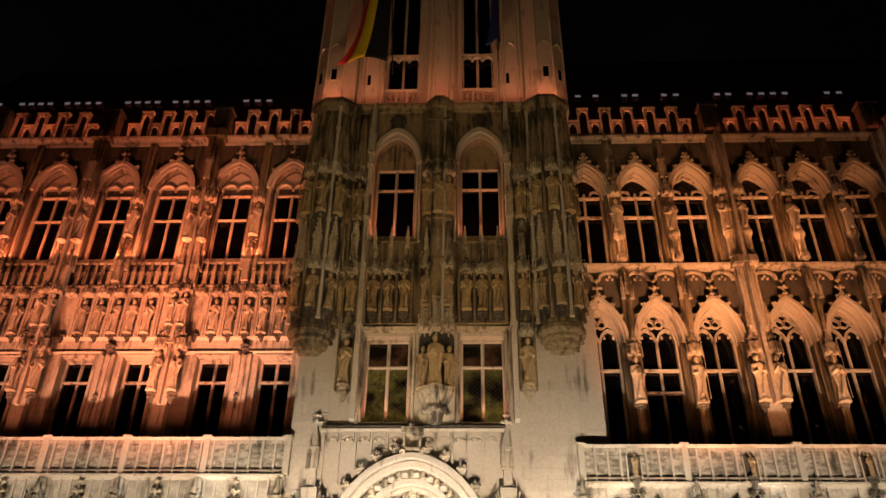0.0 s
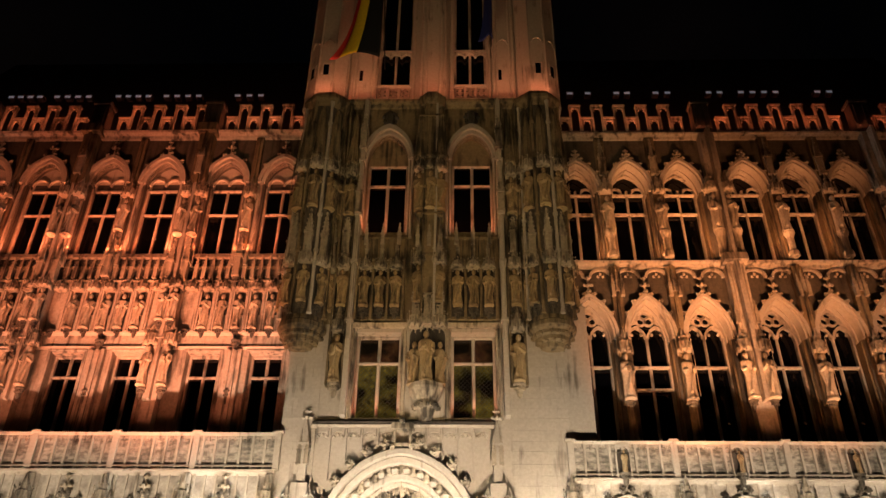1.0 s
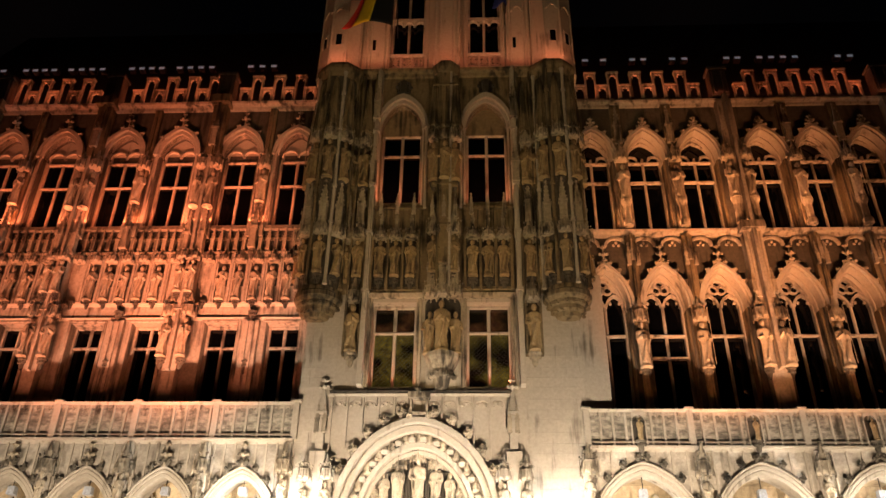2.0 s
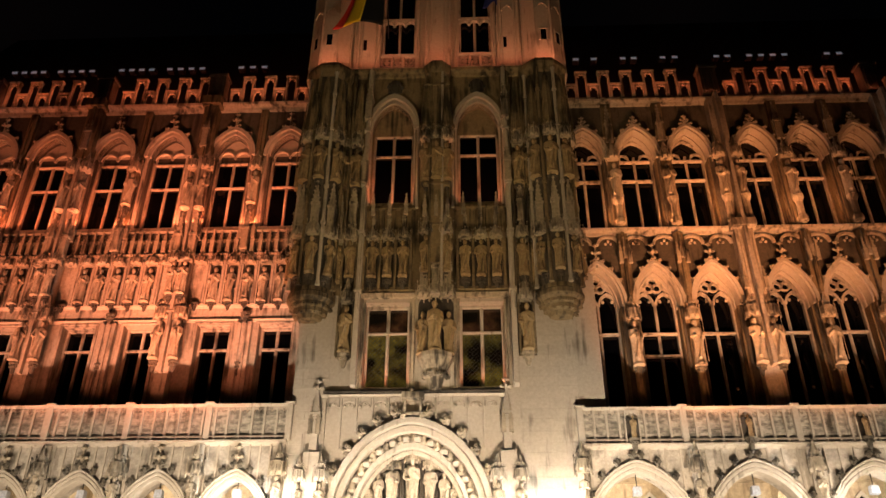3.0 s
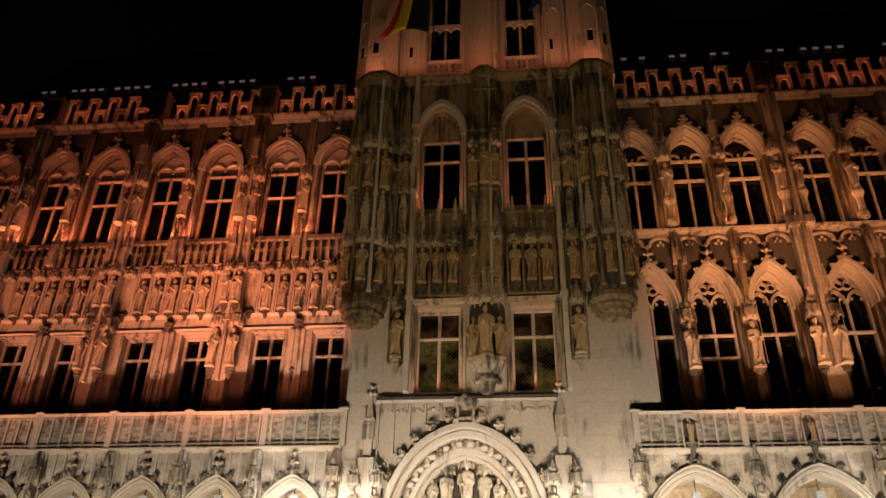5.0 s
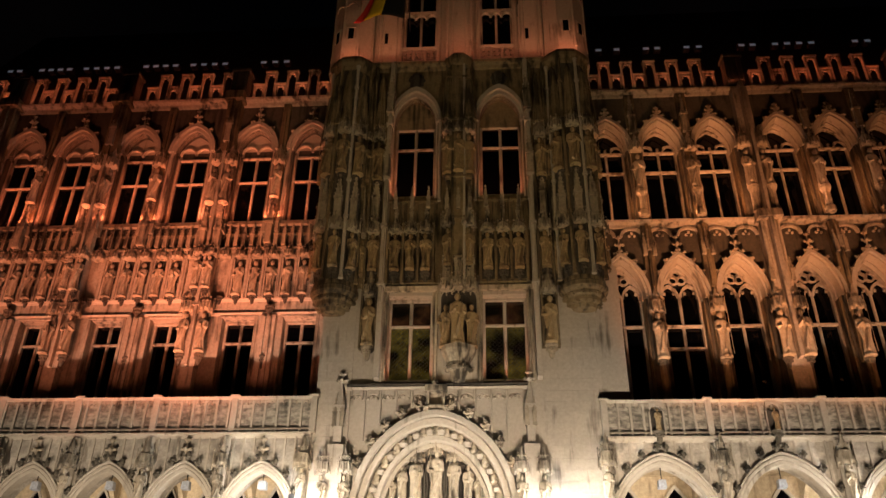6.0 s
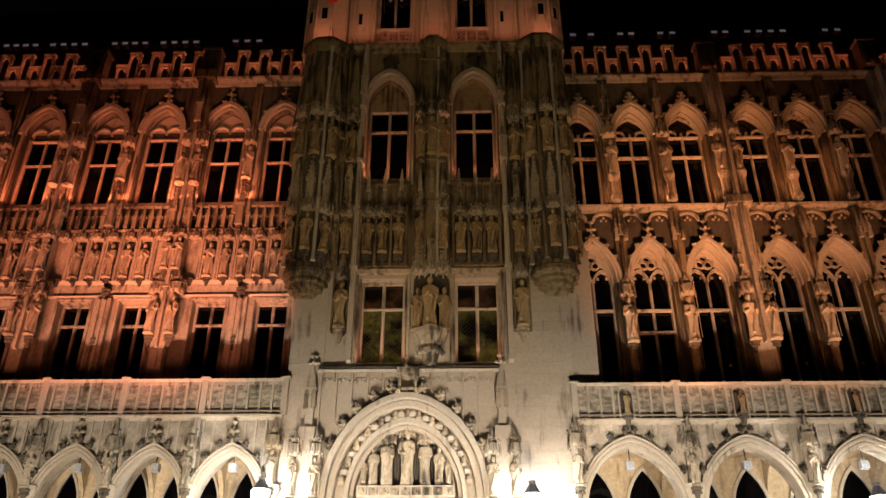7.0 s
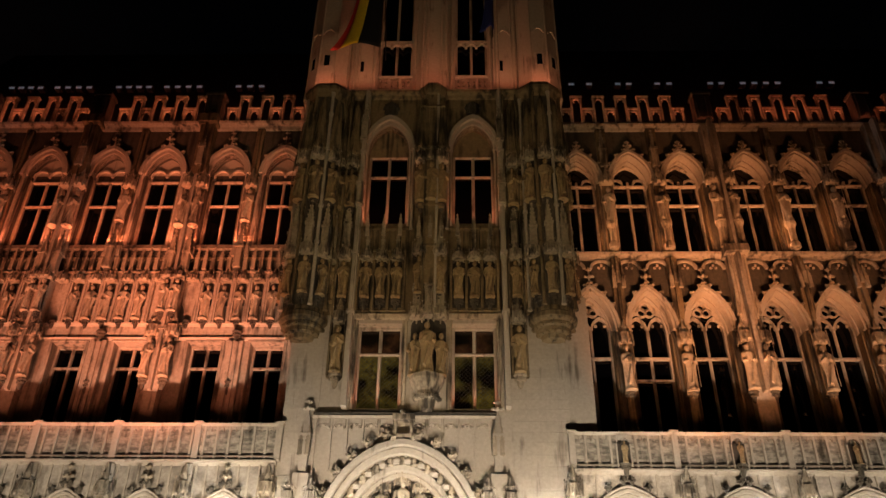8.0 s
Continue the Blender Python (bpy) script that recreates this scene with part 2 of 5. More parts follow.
# ---- building blocks ----
class Shape:
    """Collects faces of one mesh."""

    def __init__(self):
        self.v, self.f = [], []

    def add(self, verts, faces):
        b = len(self.v)
        self.v += [tuple(v) for v in verts]
        self.f += [tuple(b + i for i in f) for f in faces]
        return self

    def box(self, x0, x1, y0, y1, z0, z1, taper=1.0):
        cx, cy = (x0 + x1) / 2, (y0 + y1) / 2
        top = [(cx + (x - cx) * taper, cy + (y - cy) * taper, z1) for x, y in ((x0, y0), (x1, y0), (x1, y1), (x0, y1))]
        return self.add([(x0, y0, z0), (x1, y0, z0), (x1, y1, z0), (x0, y1, z0), *top],
                        [(3, 2, 1, 0), (4, 5, 6, 7), (0, 1, 5, 4), (1, 2, 6, 5), (2, 3, 7, 6), (3, 0, 4, 7)])

    def slab(self, profile, x0, x1):
        """A moulding: profile of (y, z) run along x, front first, from below to above."""
        n = len(profile)
        vs = [(x, y, z) for x in (x0, x1) for y, z in profile]
        fs = [(i, n + i, n + (i + 1) % n, (i + 1) % n) for i in range(n)]
        return self.add(vs, fs + [tuple(range(n)), tuple(range(2 * n - 1, n - 1, -1))])

    def lathe(self, rings, n=8, cx=0.0, cy=0.0, sx=1.0, sy=1.0, turn=0.0, wave=0.0, lobes=0):
        """Rings of (radius, z) round a vertical axis; wave and lobes pleat them."""
        vs = []
        for r, z in rings:
            for i in range(n):
                a = 2 * math.pi * i / n + turn
                rr = r * (1 + wave * math.cos(lobes * a))
                vs.append((cx + sx * rr * math.cos(a), cy + sy * rr * math.sin(a), z))
        fs = [(k * n + i, k * n + (i + 1) % n, (k + 1) * n + (i + 1) % n, (k + 1) * n + i)
              for k in range(len(rings) - 1) for i in range(n)]
        fs += [tuple(range(n - 1, -1, -1)), tuple(range((len(rings) - 1) * n, len(rings) * n))]
        return self.add(vs, fs)

    def tube(self, a, b, ra, rb, n=6):
        """A tapered limb from a to b."""
        a, b = Vector(a), Vector(b)
        d = (b - a).normalized()
        u = d.orthogonal().normalized()
        w = d.cross(u)
        vs = [p + r * (math.cos(2 * math.pi * i / n) * u + math.sin(2 * math.pi * i / n) * w) for p, r in ((a, ra), (b, rb)) for i in range(n)]
        return self.add(vs, [(i, (i + 1) % n, n + (i + 1) % n, n + i) for i in range(n)] + [tuple(range(n)), tuple(range(2 * n - 1, n - 1, -1))])

    def band(self, inner, outer, y0, y1):
        """A curved bar between two rows of (x, z), from y0 (front) to y1."""
        n = len(inner)
        vs = [(x, y0, z) for x, z in inner] + [(x, y0, z) for x, z in outer] + [(x, y1, z) for x, z in inner] + [(x, y1, z) for x, z in outer]
        fs = []
        for i in range(n - 1):
            fs += [(i, i + 1, n + i + 1, n + i), (2 * n + i + 1, 2 * n + i, 3 * n + i, 3 * n + i + 1),
                   (n + i, n + i + 1, 3 * n + i + 1, 3 * n + i), (i + 1, i, 2 * n + i, 2 * n + i + 1)]
        fs += [(0, n, 3 * n, 2 * n), (n - 1, 3 * n - 1, 4 * n - 1, 2 * n - 1)]
        return self.add(vs, fs)

    def cone_band(self, front, back, y0, y1):
        """A splayed soffit: a strip from one row of (x, z) at y0 to another at y1."""
        n = len(front)
        return self.add([(x, y0, z) for x, z in front] + [(x, y1, z) for x, z in back], [(i, i + 1, n + i + 1, n + i) for i in range(n - 1)])

    def fill(self, curve, top, y0, y1):
        return self.band(curve, [(x, top) for x, z in curve], y0, y1)

    def plate(self, curve, base, y0, y1):
        return self.band([(x, base) for x, z in curve], curve, y0, y1)

    def knob(self, x, y, z, r, squash=1.0, seed=0):
        """A small leafy lump."""
        rng = random.Random(seed)
        n = 6
        vs = [(x, y, z - r * squash)]
        for k in (-0.5, 0.25, 0.8):
            for i in range(n):
                a = 2 * math.pi * i / n + k
                rr = r * math.sqrt(1 - k * k) * rng.uniform(0.65, 1.3)
                vs.append((x + rr * math.cos(a), y + rr * math.sin(a), z + r * squash * k))
        vs.append((x, y, z + r * squash * 1.15))
        fs = [(0, 1 + (i + 1) % n, 1 + i) for i in range(n)]
        for k in (0, 1):
            fs += [(1 + k * n + i, 1 + k * n + (i + 1) % n, 1 + (k + 1) * n + (i + 1) % n, 1 + (k + 1) * n + i) for i in range(n)]
        fs += [(1 + 2 * n + i, 1 + 2 * n + (i + 1) % n, 3 * n + 1) for i in range(n)]
        return self.add(vs, fs)

    def mesh(self, name, mat, bevel=0.0, smooth=False, weld=False):
        me = bpy.data.meshes.new(name)
        me.from_pydata(self.v, [], self.f)
        bm = bmesh.new()
        bm.from_mesh(me)
        if weld:
            bmesh.ops.remove_doubles(bm, verts=bm.verts, dist=0.0005)
        bmesh.ops.recalc_face_normals(bm, faces=bm.faces)
        if bevel:
            sharp = [e for e in bm.edges if e.is_manifold and e.calc_face_angle(0) > 0.7]
            bmesh.ops.bevel(bm, geom=sharp, offset=bevel, segments=1, affect="EDGES", clamp_overlap=True)
        for f in bm.faces:
            f.smooth = smooth
        bm.to_mesh(me)
        bm.free()
        me.materials.append(mat)
        return me


SPOT = {}


def fuse(mesh, voxel):
    """Melt the lumps of a carving into one skin of worn stone."""
    ob = bpy.data.objects.new(mesh.name, mesh)
    scene.collection.objects.link(ob)
    mod = ob.modifiers.new("fuse", "REMESH")
    mod.mode, mod.voxel_size, mod.use_smooth_shade = "VOXEL", voxel, True
    skin = bpy.data.meshes.new_from_object(ob.evaluated_get(bpy.context.evaluated_depsgraph_get()))
    if not skin.materials:
        skin.materials.append(mesh.materials[0])
    bpy.data.objects.remove(ob)
    skin.name = mesh.name
    return skin


def thing(name, at, label, category, group="", kind=""):
    ob = new(name)
    ob.location = at
    ob.empty_display_size = 0.3
    SPOT[ob.name] = Vector(at)
    return tagged(ob, label, category, group, kind)


def part(name, mesh, parent, at=(0, 0, 0), label="", turn=0.0):
    ob = new(name, mesh)
    ob.parent = parent
    ob.location = Vector(at) - SPOT[parent.name]
    ob.rotation_euler[2] = turn
    SPOT[ob.name] = Vector(at)
    return tagged(ob, label) if label else ob


def single(name, mesh, at, label, category, group="", kind="", turn=0.0):
    ob = new(name, mesh)
    ob.location = at
    ob.rotation_euler[2] = turn
    SPOT[ob.name] = Vector(at)
    return tagged(ob, label, category, group, kind)


def arch(w, h, k=1.0, n=9, cx=0.0, z0=0.0):
    """Points of an arch of half width w and rise h, left to right; k = 1 pointed, 0 round."""
    R = (h * h + w * w) / (2 * w)
    half = []
    for i in range(n + 1):
        s = i / n * math.pi / 2
        z = h * math.sin(s)
        xr = w * math.cos(s)
        xp = math.sqrt(max(0, R * R - z * z)) - (R - w)
        half.append((k * xp + (1 - k) * xr, z))
    half[-1] = (0.0, h)
    left = [(cx - x, z0 + z) for x, z in half]
    return left + [(cx + x, z0 + z) for x, z in reversed(half[:-1])]


def ring(r, n=12, cx=0.0, cz=0.0):
    return [(cx + r * math.cos(2 * math.pi * i / n), cz + r * math.sin(2 * math.pi * i / n)) for i in range(n + 1)]


# ---- carved pieces used again and again ----
def statue_mesh(name, seed, mat):
    """A draped standing figure 1 m high on a thin base, as plain worn stone."""
    rng = random.Random(seed)
    s = Shape()
    s.lathe([(0.15, 0.0), (0.15, 0.035), (0.13, 0.05)], 8, turn=0.39)
    sway, twist = rng.uniform(-0.035, 0.035), rng.uniform(0, 6)
    rings = [(0.125, 0.05, 1.0), (0.130, 0.09, 1.0), (0.118, 0.18, 1.0), (0.112, 0.30, 1.0), (0.106, 0.42, 1.05), (0.098, 0.52, 1.1), (0.096, 0.58, 1.15),
             (0.104, 0.65, 1.25), (0.112, 0.72, 1.35), (0.110, 0.775, 1.4), (0.080, 0.815, 1.3), (0.042, 0.835, 1.0)]
    n = 22
    vs, fs = [], []
    for r, z, wide in rings:
        cx = sway * math.sin(z * 3.1)
        fold = 0.16 * max(0.0, 1 - z / 0.72) + 0.03
        for i in range(n):
            a = 2 * math.pi * i / n
            rr = r * (1 + fold * math.cos(6 * a + twist + 2.2 * z) + 0.5 * fold * math.cos(11 * a - 3 * z) + rng.uniform(-0.03, 0.03))
            vs.append((cx + wide * rr * math.cos(a), 0.82 * rr * math.sin(a), z))
    for k in range(len(rings) - 1):
        fs += [(k * n + i, k * n + (i + 1) % n, (k + 1) * n + (i + 1) % n, (k + 1) * n + i) for i in range(n)]
    s.add(vs, fs + [tuple(range(n - 1, -1, -1)), tuple(range((len(rings) - 1) * n, len(rings) * n))])
    nod = rng.uniform(-0.02, 0.02)
    s.lathe([(0.034, 0.82), (0.034, 0.855), (0.052, 0.875), (0.060, 0.915), (0.058, 0.95), (0.040, 0.985), (0.012, 1.0)], 9, nod, -0.012, 0.9, 1.05)
    s.lathe([(0.066, 0.90), (0.068, 0.95), (0.05, 0.985), (0.01, 1.005)], 8, nod, 0.012, 1.0, 1.0)
    for side in (-1, 1):
        sh, el = (side * 0.135, 0.0, 0.77), (side * (0.15 + 0.03 * rng.random()), -0.02, 0.60)
        ha = (side * rng.uniform(0.0, 0.12), -0.13, rng.uniform(0.52, 0.74))
        s.tube(sh, el, 0.040, 0.038).tube(el, ha, 0.040, 0.024).knob(*ha, 0.028, 1, seed)
        s.tube((side * 0.13, -0.02, 0.60), (side * 0.10, -0.05, 0.30), 0.035, 0.012)
    if seed % 3 == 0:
        s.tube((0.14, -0.12, 0.05), (0.13, -0.13, 0.97), 0.012, 0.012)
    elif seed % 3 == 1:
        s.box(-0.04, 0.05, -0.17, -0.12, 0.56, 0.68)
    s.tube((0.05, -0.1, 0.55), (-0.06, -0.12, 0.12), 0.03, 0.04)
    return fuse(s.mesh(name, mat), 0.015)


STATUES = [statue_mesh("statue", i, FIGURE) for i in range(5)]
# darker brown copies of the same figures, used on the tower
BROWN_STATUES = [statue_mesh("statue", k, GOLDEN) for k in range(5)]
STAT_COUNT = [0]


def statue(x, y, z, height, label, group=""):
    i = STAT_COUNT[0]
    STAT_COUNT[0] += 1
    ob = single("statue", (BROWN_STATUES if "soot" in label or "dark" in label else STATUES)[i % 5], (x, y, z), label, "statue", group, turn=0.3 * math.sin(i * 2.4))
    ob.scale = (0.84 * height, 0.86 * height, height)
    return ob


def canopy_mesh(w, h, mat=CARVED):
    """A small openwork hood: an eight-sided drum, hanging points, gables and a spire."""
    s = Shape()
    r = w / 2
    s.lathe([(r * 0.9, 0), (r * 1.05, h * 0.06), (r * 0.95, h * 0.14), (r * 0.8, h * 0.34), (r * 0.85, h * 0.38), (r * 0.5, h * 0.42), (r * 0.12, h * 0.95), (0.01, h)], 8, turn=0.39)
    for i in range(8):
        a = math.pi / 4 * i
        x, y = r * math.cos(a), r * math.sin(a)
        s.box(x - 0.03, x + 0.03, y - 0.03, y + 0.03, -h * 0.1, h * 0.5, 0.3)
        s.knob(x, y, h * 0.5, 0.035, 1.3, i)
        s.knob(x * 0.55, y * 0.55, h * 0.62, 0.03, 1, i)
    return fuse(s.mesh("canopy", mat), 0.02)


def pinnacle_mesh(w, h, mat=CARVED, crockets=5):
    """A square shaft with a moulded foot, gables and a crocketed spire."""
    s = Shape()
    q = w / 2
    s.box(-q * 1.15, q * 1.15, -q * 1.15, q * 1.15, 0, h * 0.05)
    s.box(-q, q, -q, q, h * 0.05, h * 0.42)
    for e in (-1, 1):
        s.box(e * q * 0.75 - 0.015, e * q * 0.75 + 0.015, -q * 1.15, -q, h * 0.06, h * 0.42)
    s.box(-q * 1.25, q * 1.25, -q * 1.25, q * 1.25, h * 0.42, h * 0.47)
    s.lathe([(q * 1.25, h * 0.47), (q * 0.08, h * 0.97), (0.005, h)], 4, turn=math.pi / 4)
    for k in range(crockets):
        f = (k + 0.5) / crockets
        r = q * 1.25 * (1 - f) * 0.72 + 0.012
        for sx in (-1, 1):
            for sy in (-1, 1):
                s.knob(sx * r, sy * r, h * (0.47 + 0.5 * f), w * 0.13, 1.1, k)
    s.knob(0, 0, h * 0.94, w * 0.2, 0.9, 3)
    return s.mesh("pinnacle", mat)


def finial_mesh(h, mat=CARVED):
    s = Shape()
    s.lathe([(0.05, 0), (0.045, h * 0.35), (0.09, h * 0.45), (0.05, h * 0.52), (0.04, h * 0.75), (0.08, h * 0.85), (0.02, h)], 6)
    for i in range(4):
        a = math.pi / 2 * i
        s.knob(0.13 * math.cos(a), 0.1 * math.sin(a), h * 0.47, 0.075, 0.9, i)
        s.knob(0.09 * math.cos(a), 0.07 * math.sin(a), h * 0.85, 0.045, 1, i + 4)
    return fuse(s.mesh("finial", mat), 0.02)


def console_mesh(w, h, d, mat=CARVED):
    """A corbel that grows out of the wall, carved with leaves."""
    s = Shape()
    s.lathe([(w * 0.08, 0), (w * 0.16, h * 0.2), (w * 0.2, h * 0.5), (w * 0.34, h * 0.72), (w * 0.3, h * 0.78), (w * 0.4, h * 0.9), (w * 0.4, h)], 8, 0, d * 0.25, 1, d / w, 0.39)
    for i in range(5):
        a = math.pi * 1.1 + math.pi * 0.8 * i / 4
        s.knob(w * 0.27 * math.cos(a), d * 0.25 + d * 0.28 * math.sin(a), h * 0.6, w * 0.09, 1.1, i)
    return s.mesh("console", mat)


CROCKET = Shape().knob(0, 0, 0, 0.09, 1.2, 1).knob(0.06, -0.03, 0.06, 0.06, 1, 2).knob(-0.05, -0.02, 0.05, 0.05, 1, 3).mesh("crocket", CARVED)
BIG_CROCKET = Shape().knob(0, 0, 0, 0.09, 1.0, 1).knob(0.06, -0.04, 0.08, 0.065, 1.2, 2).knob(-0.06, -0.03, 0.05, 0.06, 1, 5).tube((0, -0.02, 0.05), (0.02, -0.05, 0.2), 0.05, 0.012, 5).mesh("crocket", CRUST_SHADE)
CANOPY = canopy_mesh(0.55, 1.0)
NICHE_CANOPY = canopy_mesh(0.50, 0.62)
SPIRE = pinnacle_mesh(0.26, 2.1)
SPIKE = pinnacle_mesh(0.13, 1.0, crockets=3)
KNOBBED = pinnacle_mesh(0.15, 1.12, CARVED, 4)
FINIAL = finial_mesh(0.8)
SMALL_FINIAL = finial_mesh(0.5)
PALE_FINIAL = finial_mesh(0.6, PALE)
NICHE_CONSOLE = console_mesh(0.40, 0.32, 0.36, NEARBLACK)
PALE_CANOPY = canopy_mesh(0.46, 0.8, PALE)
PALE_CROCKET = Shape().knob(0, 0, 0, 0.13, 1.1, 1).knob(0.09, -0.05, 0.10, 0.09, 1, 2).knob(-0.09, -0.04, 0.07, 0.08, 1, 5).knob(0.0, -0.06, 0.17, 0.06, 1.4, 7).mesh("crocket", CARVED)
CONSOLE = console_mesh(0.48, 0.42, 0.42, CRUST_SHADE)
BRACKET = console_mesh(0.42, 0.5, 0.3, CRUST_SHADE)


def hood_mesh(h, mat):
    """A tall flared hood with hanging points, over a statue."""
    s = Shape().lathe([(0.26, 0), (0.29, 0.06), (0.25, 0.16), (0.2, h * 0.3), (0.15, h * 0.6), (0.1, h * 0.85), (0.12, h * 0.9), (0.05, h)], 8, turn=0.39)
    for i in range(8):
        a = math.pi / 4 * i
        x, y = math.cos(a), math.sin(a)
        s.tube((0.27 * x, 0.27 * y, 0.14), (0.25 * x, 0.25 * y, -0.16), 0.05, 0.015, 5)
        s.tube((0.25 * x, 0.25 * y, 0.1), (0.11 * x, 0.11 * y, h * 0.86), 0.03, 0.02, 5)
    return fuse(s.mesh("hood", mat), 0.022)


HOOD = hood_mesh(2.7, UMBER)


def crockets_on(parent, curve, at, step, mesh=CROCKET, skip=1):
    """Leaves that climb an arch."""
    x, y, z = at
    pick = [curve[i] for i in range(skip, len(curve) - skip, step)]
    for px, pz in pick:
        part("crocket", mesh, parent, (x + px, y, z + pz))


def window(parent, x, y, z0, z1, w, mullions=(0.5,), transoms=(0.75,), glass=DARKGLASS, bar=0.09, frame_mat=WING, cross=True):
    """A stone-framed window: frame, mullion, transoms, panes."""
    fr = Shape()
    for a, b in ((-w / 2, -w / 2 + bar), (w / 2 - bar, w / 2)):
        fr.box(a, b, -0.1, 0.08, z0, z1)
    fr.box(-w / 2 + bar, w / 2 - bar, -0.1, 0.08, z1 - bar, z1)
    fr.slab([(-0.2, z0 - 0.02), (0.08, z0 - 0.02), (0.08, z0 + bar), (-0.06, z0 + bar), (-0.2, z0 + 0.03)], -w / 2 + bar, w / 2 - bar)
    win = part("window", fr.mesh("window_frame", frame_mat, 0.012), parent, (x, y, 0))
    zs = [z0 + bar] + [z0 + t * (z1 - z0) for t in transoms] + [z1 - bar]
    xs = [-w / 2 + bar] + [-w / 2 + m * w for m in mullions] + [w / 2 - bar]
    for m in xs[1:-1]:
        part("mullion", Shape().lathe([(0.062, z0 + bar), (0.062, z1 - bar)], 6, sy=1.4).mesh("mullion", frame_mat), win, (x + m, y, 0))
    for t in zs[1:-1]:
        part("transom", Shape().slab([(-0.11, t - 0.05), (0.06, t - 0.05), (0.06, t + 0.05), (-0.05, t + 0.05), (-0.11, t)], -w / 2 + bar, w / 2 - bar).mesh("transom", frame_mat), win, (x, y, 0))
    for i in range(len(xs) - 1):
        for j in range(len(zs) - 1):
            g = glass[j] if isinstance(glass, (list, tuple)) else glass
            part("pane", Shape().box(xs[i], xs[i + 1], 0.02, 0.035, zs[j], zs[j + 1]).mesh("pane", g), win, (x, y, 0))
    return win


def wall_with_openings(parent, name, x0, x1, z0, z1, y0, y1, holes, mat, label=""):
    """A wall with rectangular holes (xa, xb, za, zb) right through it; holes in one column share xa, xb."""
    s = Shape()
    cuts = sorted({(a, b) for a, b, _, _ in holes})
    x = x0
    for a, b in cuts:
        if a > x:
            s.box(x, a, y0, y1, z0, z1)
        z = z0
        for za, zb in sorted((h[2], h[3]) for h in holes if (h[0], h[1]) == (a, b)):
            if za > z:
                s.box(a, b, y0, y1, z, za)
            z = zb
        if z < z1:
            s.box(a, b, y0, y1, z, z1)
        x = b
    if x < x1:
        s.box(x, x1, y0, y1, z0, z1)
    return part(name, s.mesh(name, mat, weld=True), parent, (0, 0, 0), label)


CORNICE = [(0.0, 0.0), (-0.10, 0.04), (-0.16, 0.14), (-0.34, 0.2), (-0.38, 0.3), (-0.3, 0.36), (0.3, 0.42), (0.3, 0.0)]


def moulding(parent, x0, x1, y, z, mat, scale=1.0, name="cornice", profile=CORNICE):
    return part(name, Shape().slab([(py * scale, pz * scale) for py, pz in profile], x0, x1).mesh(name, mat), parent, (0, y, z))


def merlon_mesh(w, h, mat):
    """An openwork merlon: two posts, a cusped head and a cap."""
    s = Shape()
    for e in (-1, 1):
        s.box(e * (w / 2 - 0.04) - 0.04, e * (w / 2 - 0.04) + 0.04, -0.09, 0.09, 0, h - 0.1)
    s.box(-w / 2 - 0.02, w / 2 + 0.02, -0.12, 0.12, h - 0.1, h)
    head = arch(w / 2 - 0.08, 0.16, 0.8, 4, 0, h - 0.32)
    s.fill(head, h - 0.1, -0.07, 0.06)
    for e in (-1, 0, 1):
        s.knob(e * 0.12, -0.05, h - 0.34 + (0.12 if e == 0 else 0), 0.05, 1, 2 + e)
    s.box(-w / 2 + 0.1, w / 2 - 0.1, -0.06, 0.06, 0, 0.12)
    return s.mesh("merlon", mat, 0.01)


TALL = merlon_mesh(0.5, 1.6, WING)
LOW = merlon_mesh(0.5, 0.88, WING)


def parapet(parent, x0, x1, y, z, pillars):
    """Battlements of openwork merlons, high and low by turns, between pillars."""
    n = int(round((x1 - x0) / 0.49))
    for i in range(n):
        x = x0 + (i + 0.5) * (x1 - x0) / n
        if any(abs(x - p) < 0.6 for p in pillars):
            continue
        part("merlon", TALL if i % 2 else LOW, parent, (x, y, z))
    for p in pillars:
        s = Shape().box(-0.36, 0.36, -0.3, 0.25, 0, 1.45).box(-0.42, 0.42, -0.36, 0.3, 1.45, 1.6).lathe([(0.4, 1.6), (0.1, 1.9), (0.02, 2.0)], 4, turn=0.785)
        for e in (-0.2, 0.2):
            s.box(e - 0.07, e + 0.07, -0.36, -0.3, 0.1, 1.3)
        part("parapet_pillar", s.mesh("parapet_pillar", NEARBLACK, 0.015), parent, (p, y, z))


# ---- the ground and the dark behind ----
gs = Shape()
gs.add([(-400, -400, 0), (400, -400, 0), (400, 400, 0), (-400, 400, 0)], [(0, 1, 2, 3)])
single("ground", gs.mesh("ground", COBBLE), (0, 0, 0), "dark cobbled square in front of the town hall", "ground", kind="structure")

# ---- the long wing beside the tower ----
WY = 1.6
lw = thing("building_wing", (-16, WY, 0), "long Gothic limestone wing with statue rows lit orange", "building")
LX0, LX1 = -27.0, -5.6
BUTT = [-11.05, -16.15, -21.25, -26.35]
holes = []
low_w, up_w = [], []
for b in BUTT:
    low_w += [b + 1.5, b + 3.82]
    up_w += [b + 1.1, b + 3.47]
low_w = [x for x in low_w if x < -6.5]
up_w = [x for x in up_w if x < -6.5]
wall_with_openings(lw, "lower_wall", LX0, LX1, 9.15, 14.3, WY, WY + 0.7, [(x - 0.62, x + 0.62, 9.6, 14.06) for x in low_w], WING)
wall_with_openings(lw, "middle_wall", LX0, LX1, 14.3, 17.0, WY, WY + 0.7, [], WING)
# this band is near-black, so the pinnacles in front stand out
wall_with_openings(lw, "panel_wall", LX0, LX1, 17.0, 18.3, WY, WY + 0.7, [], NEARBLACK)
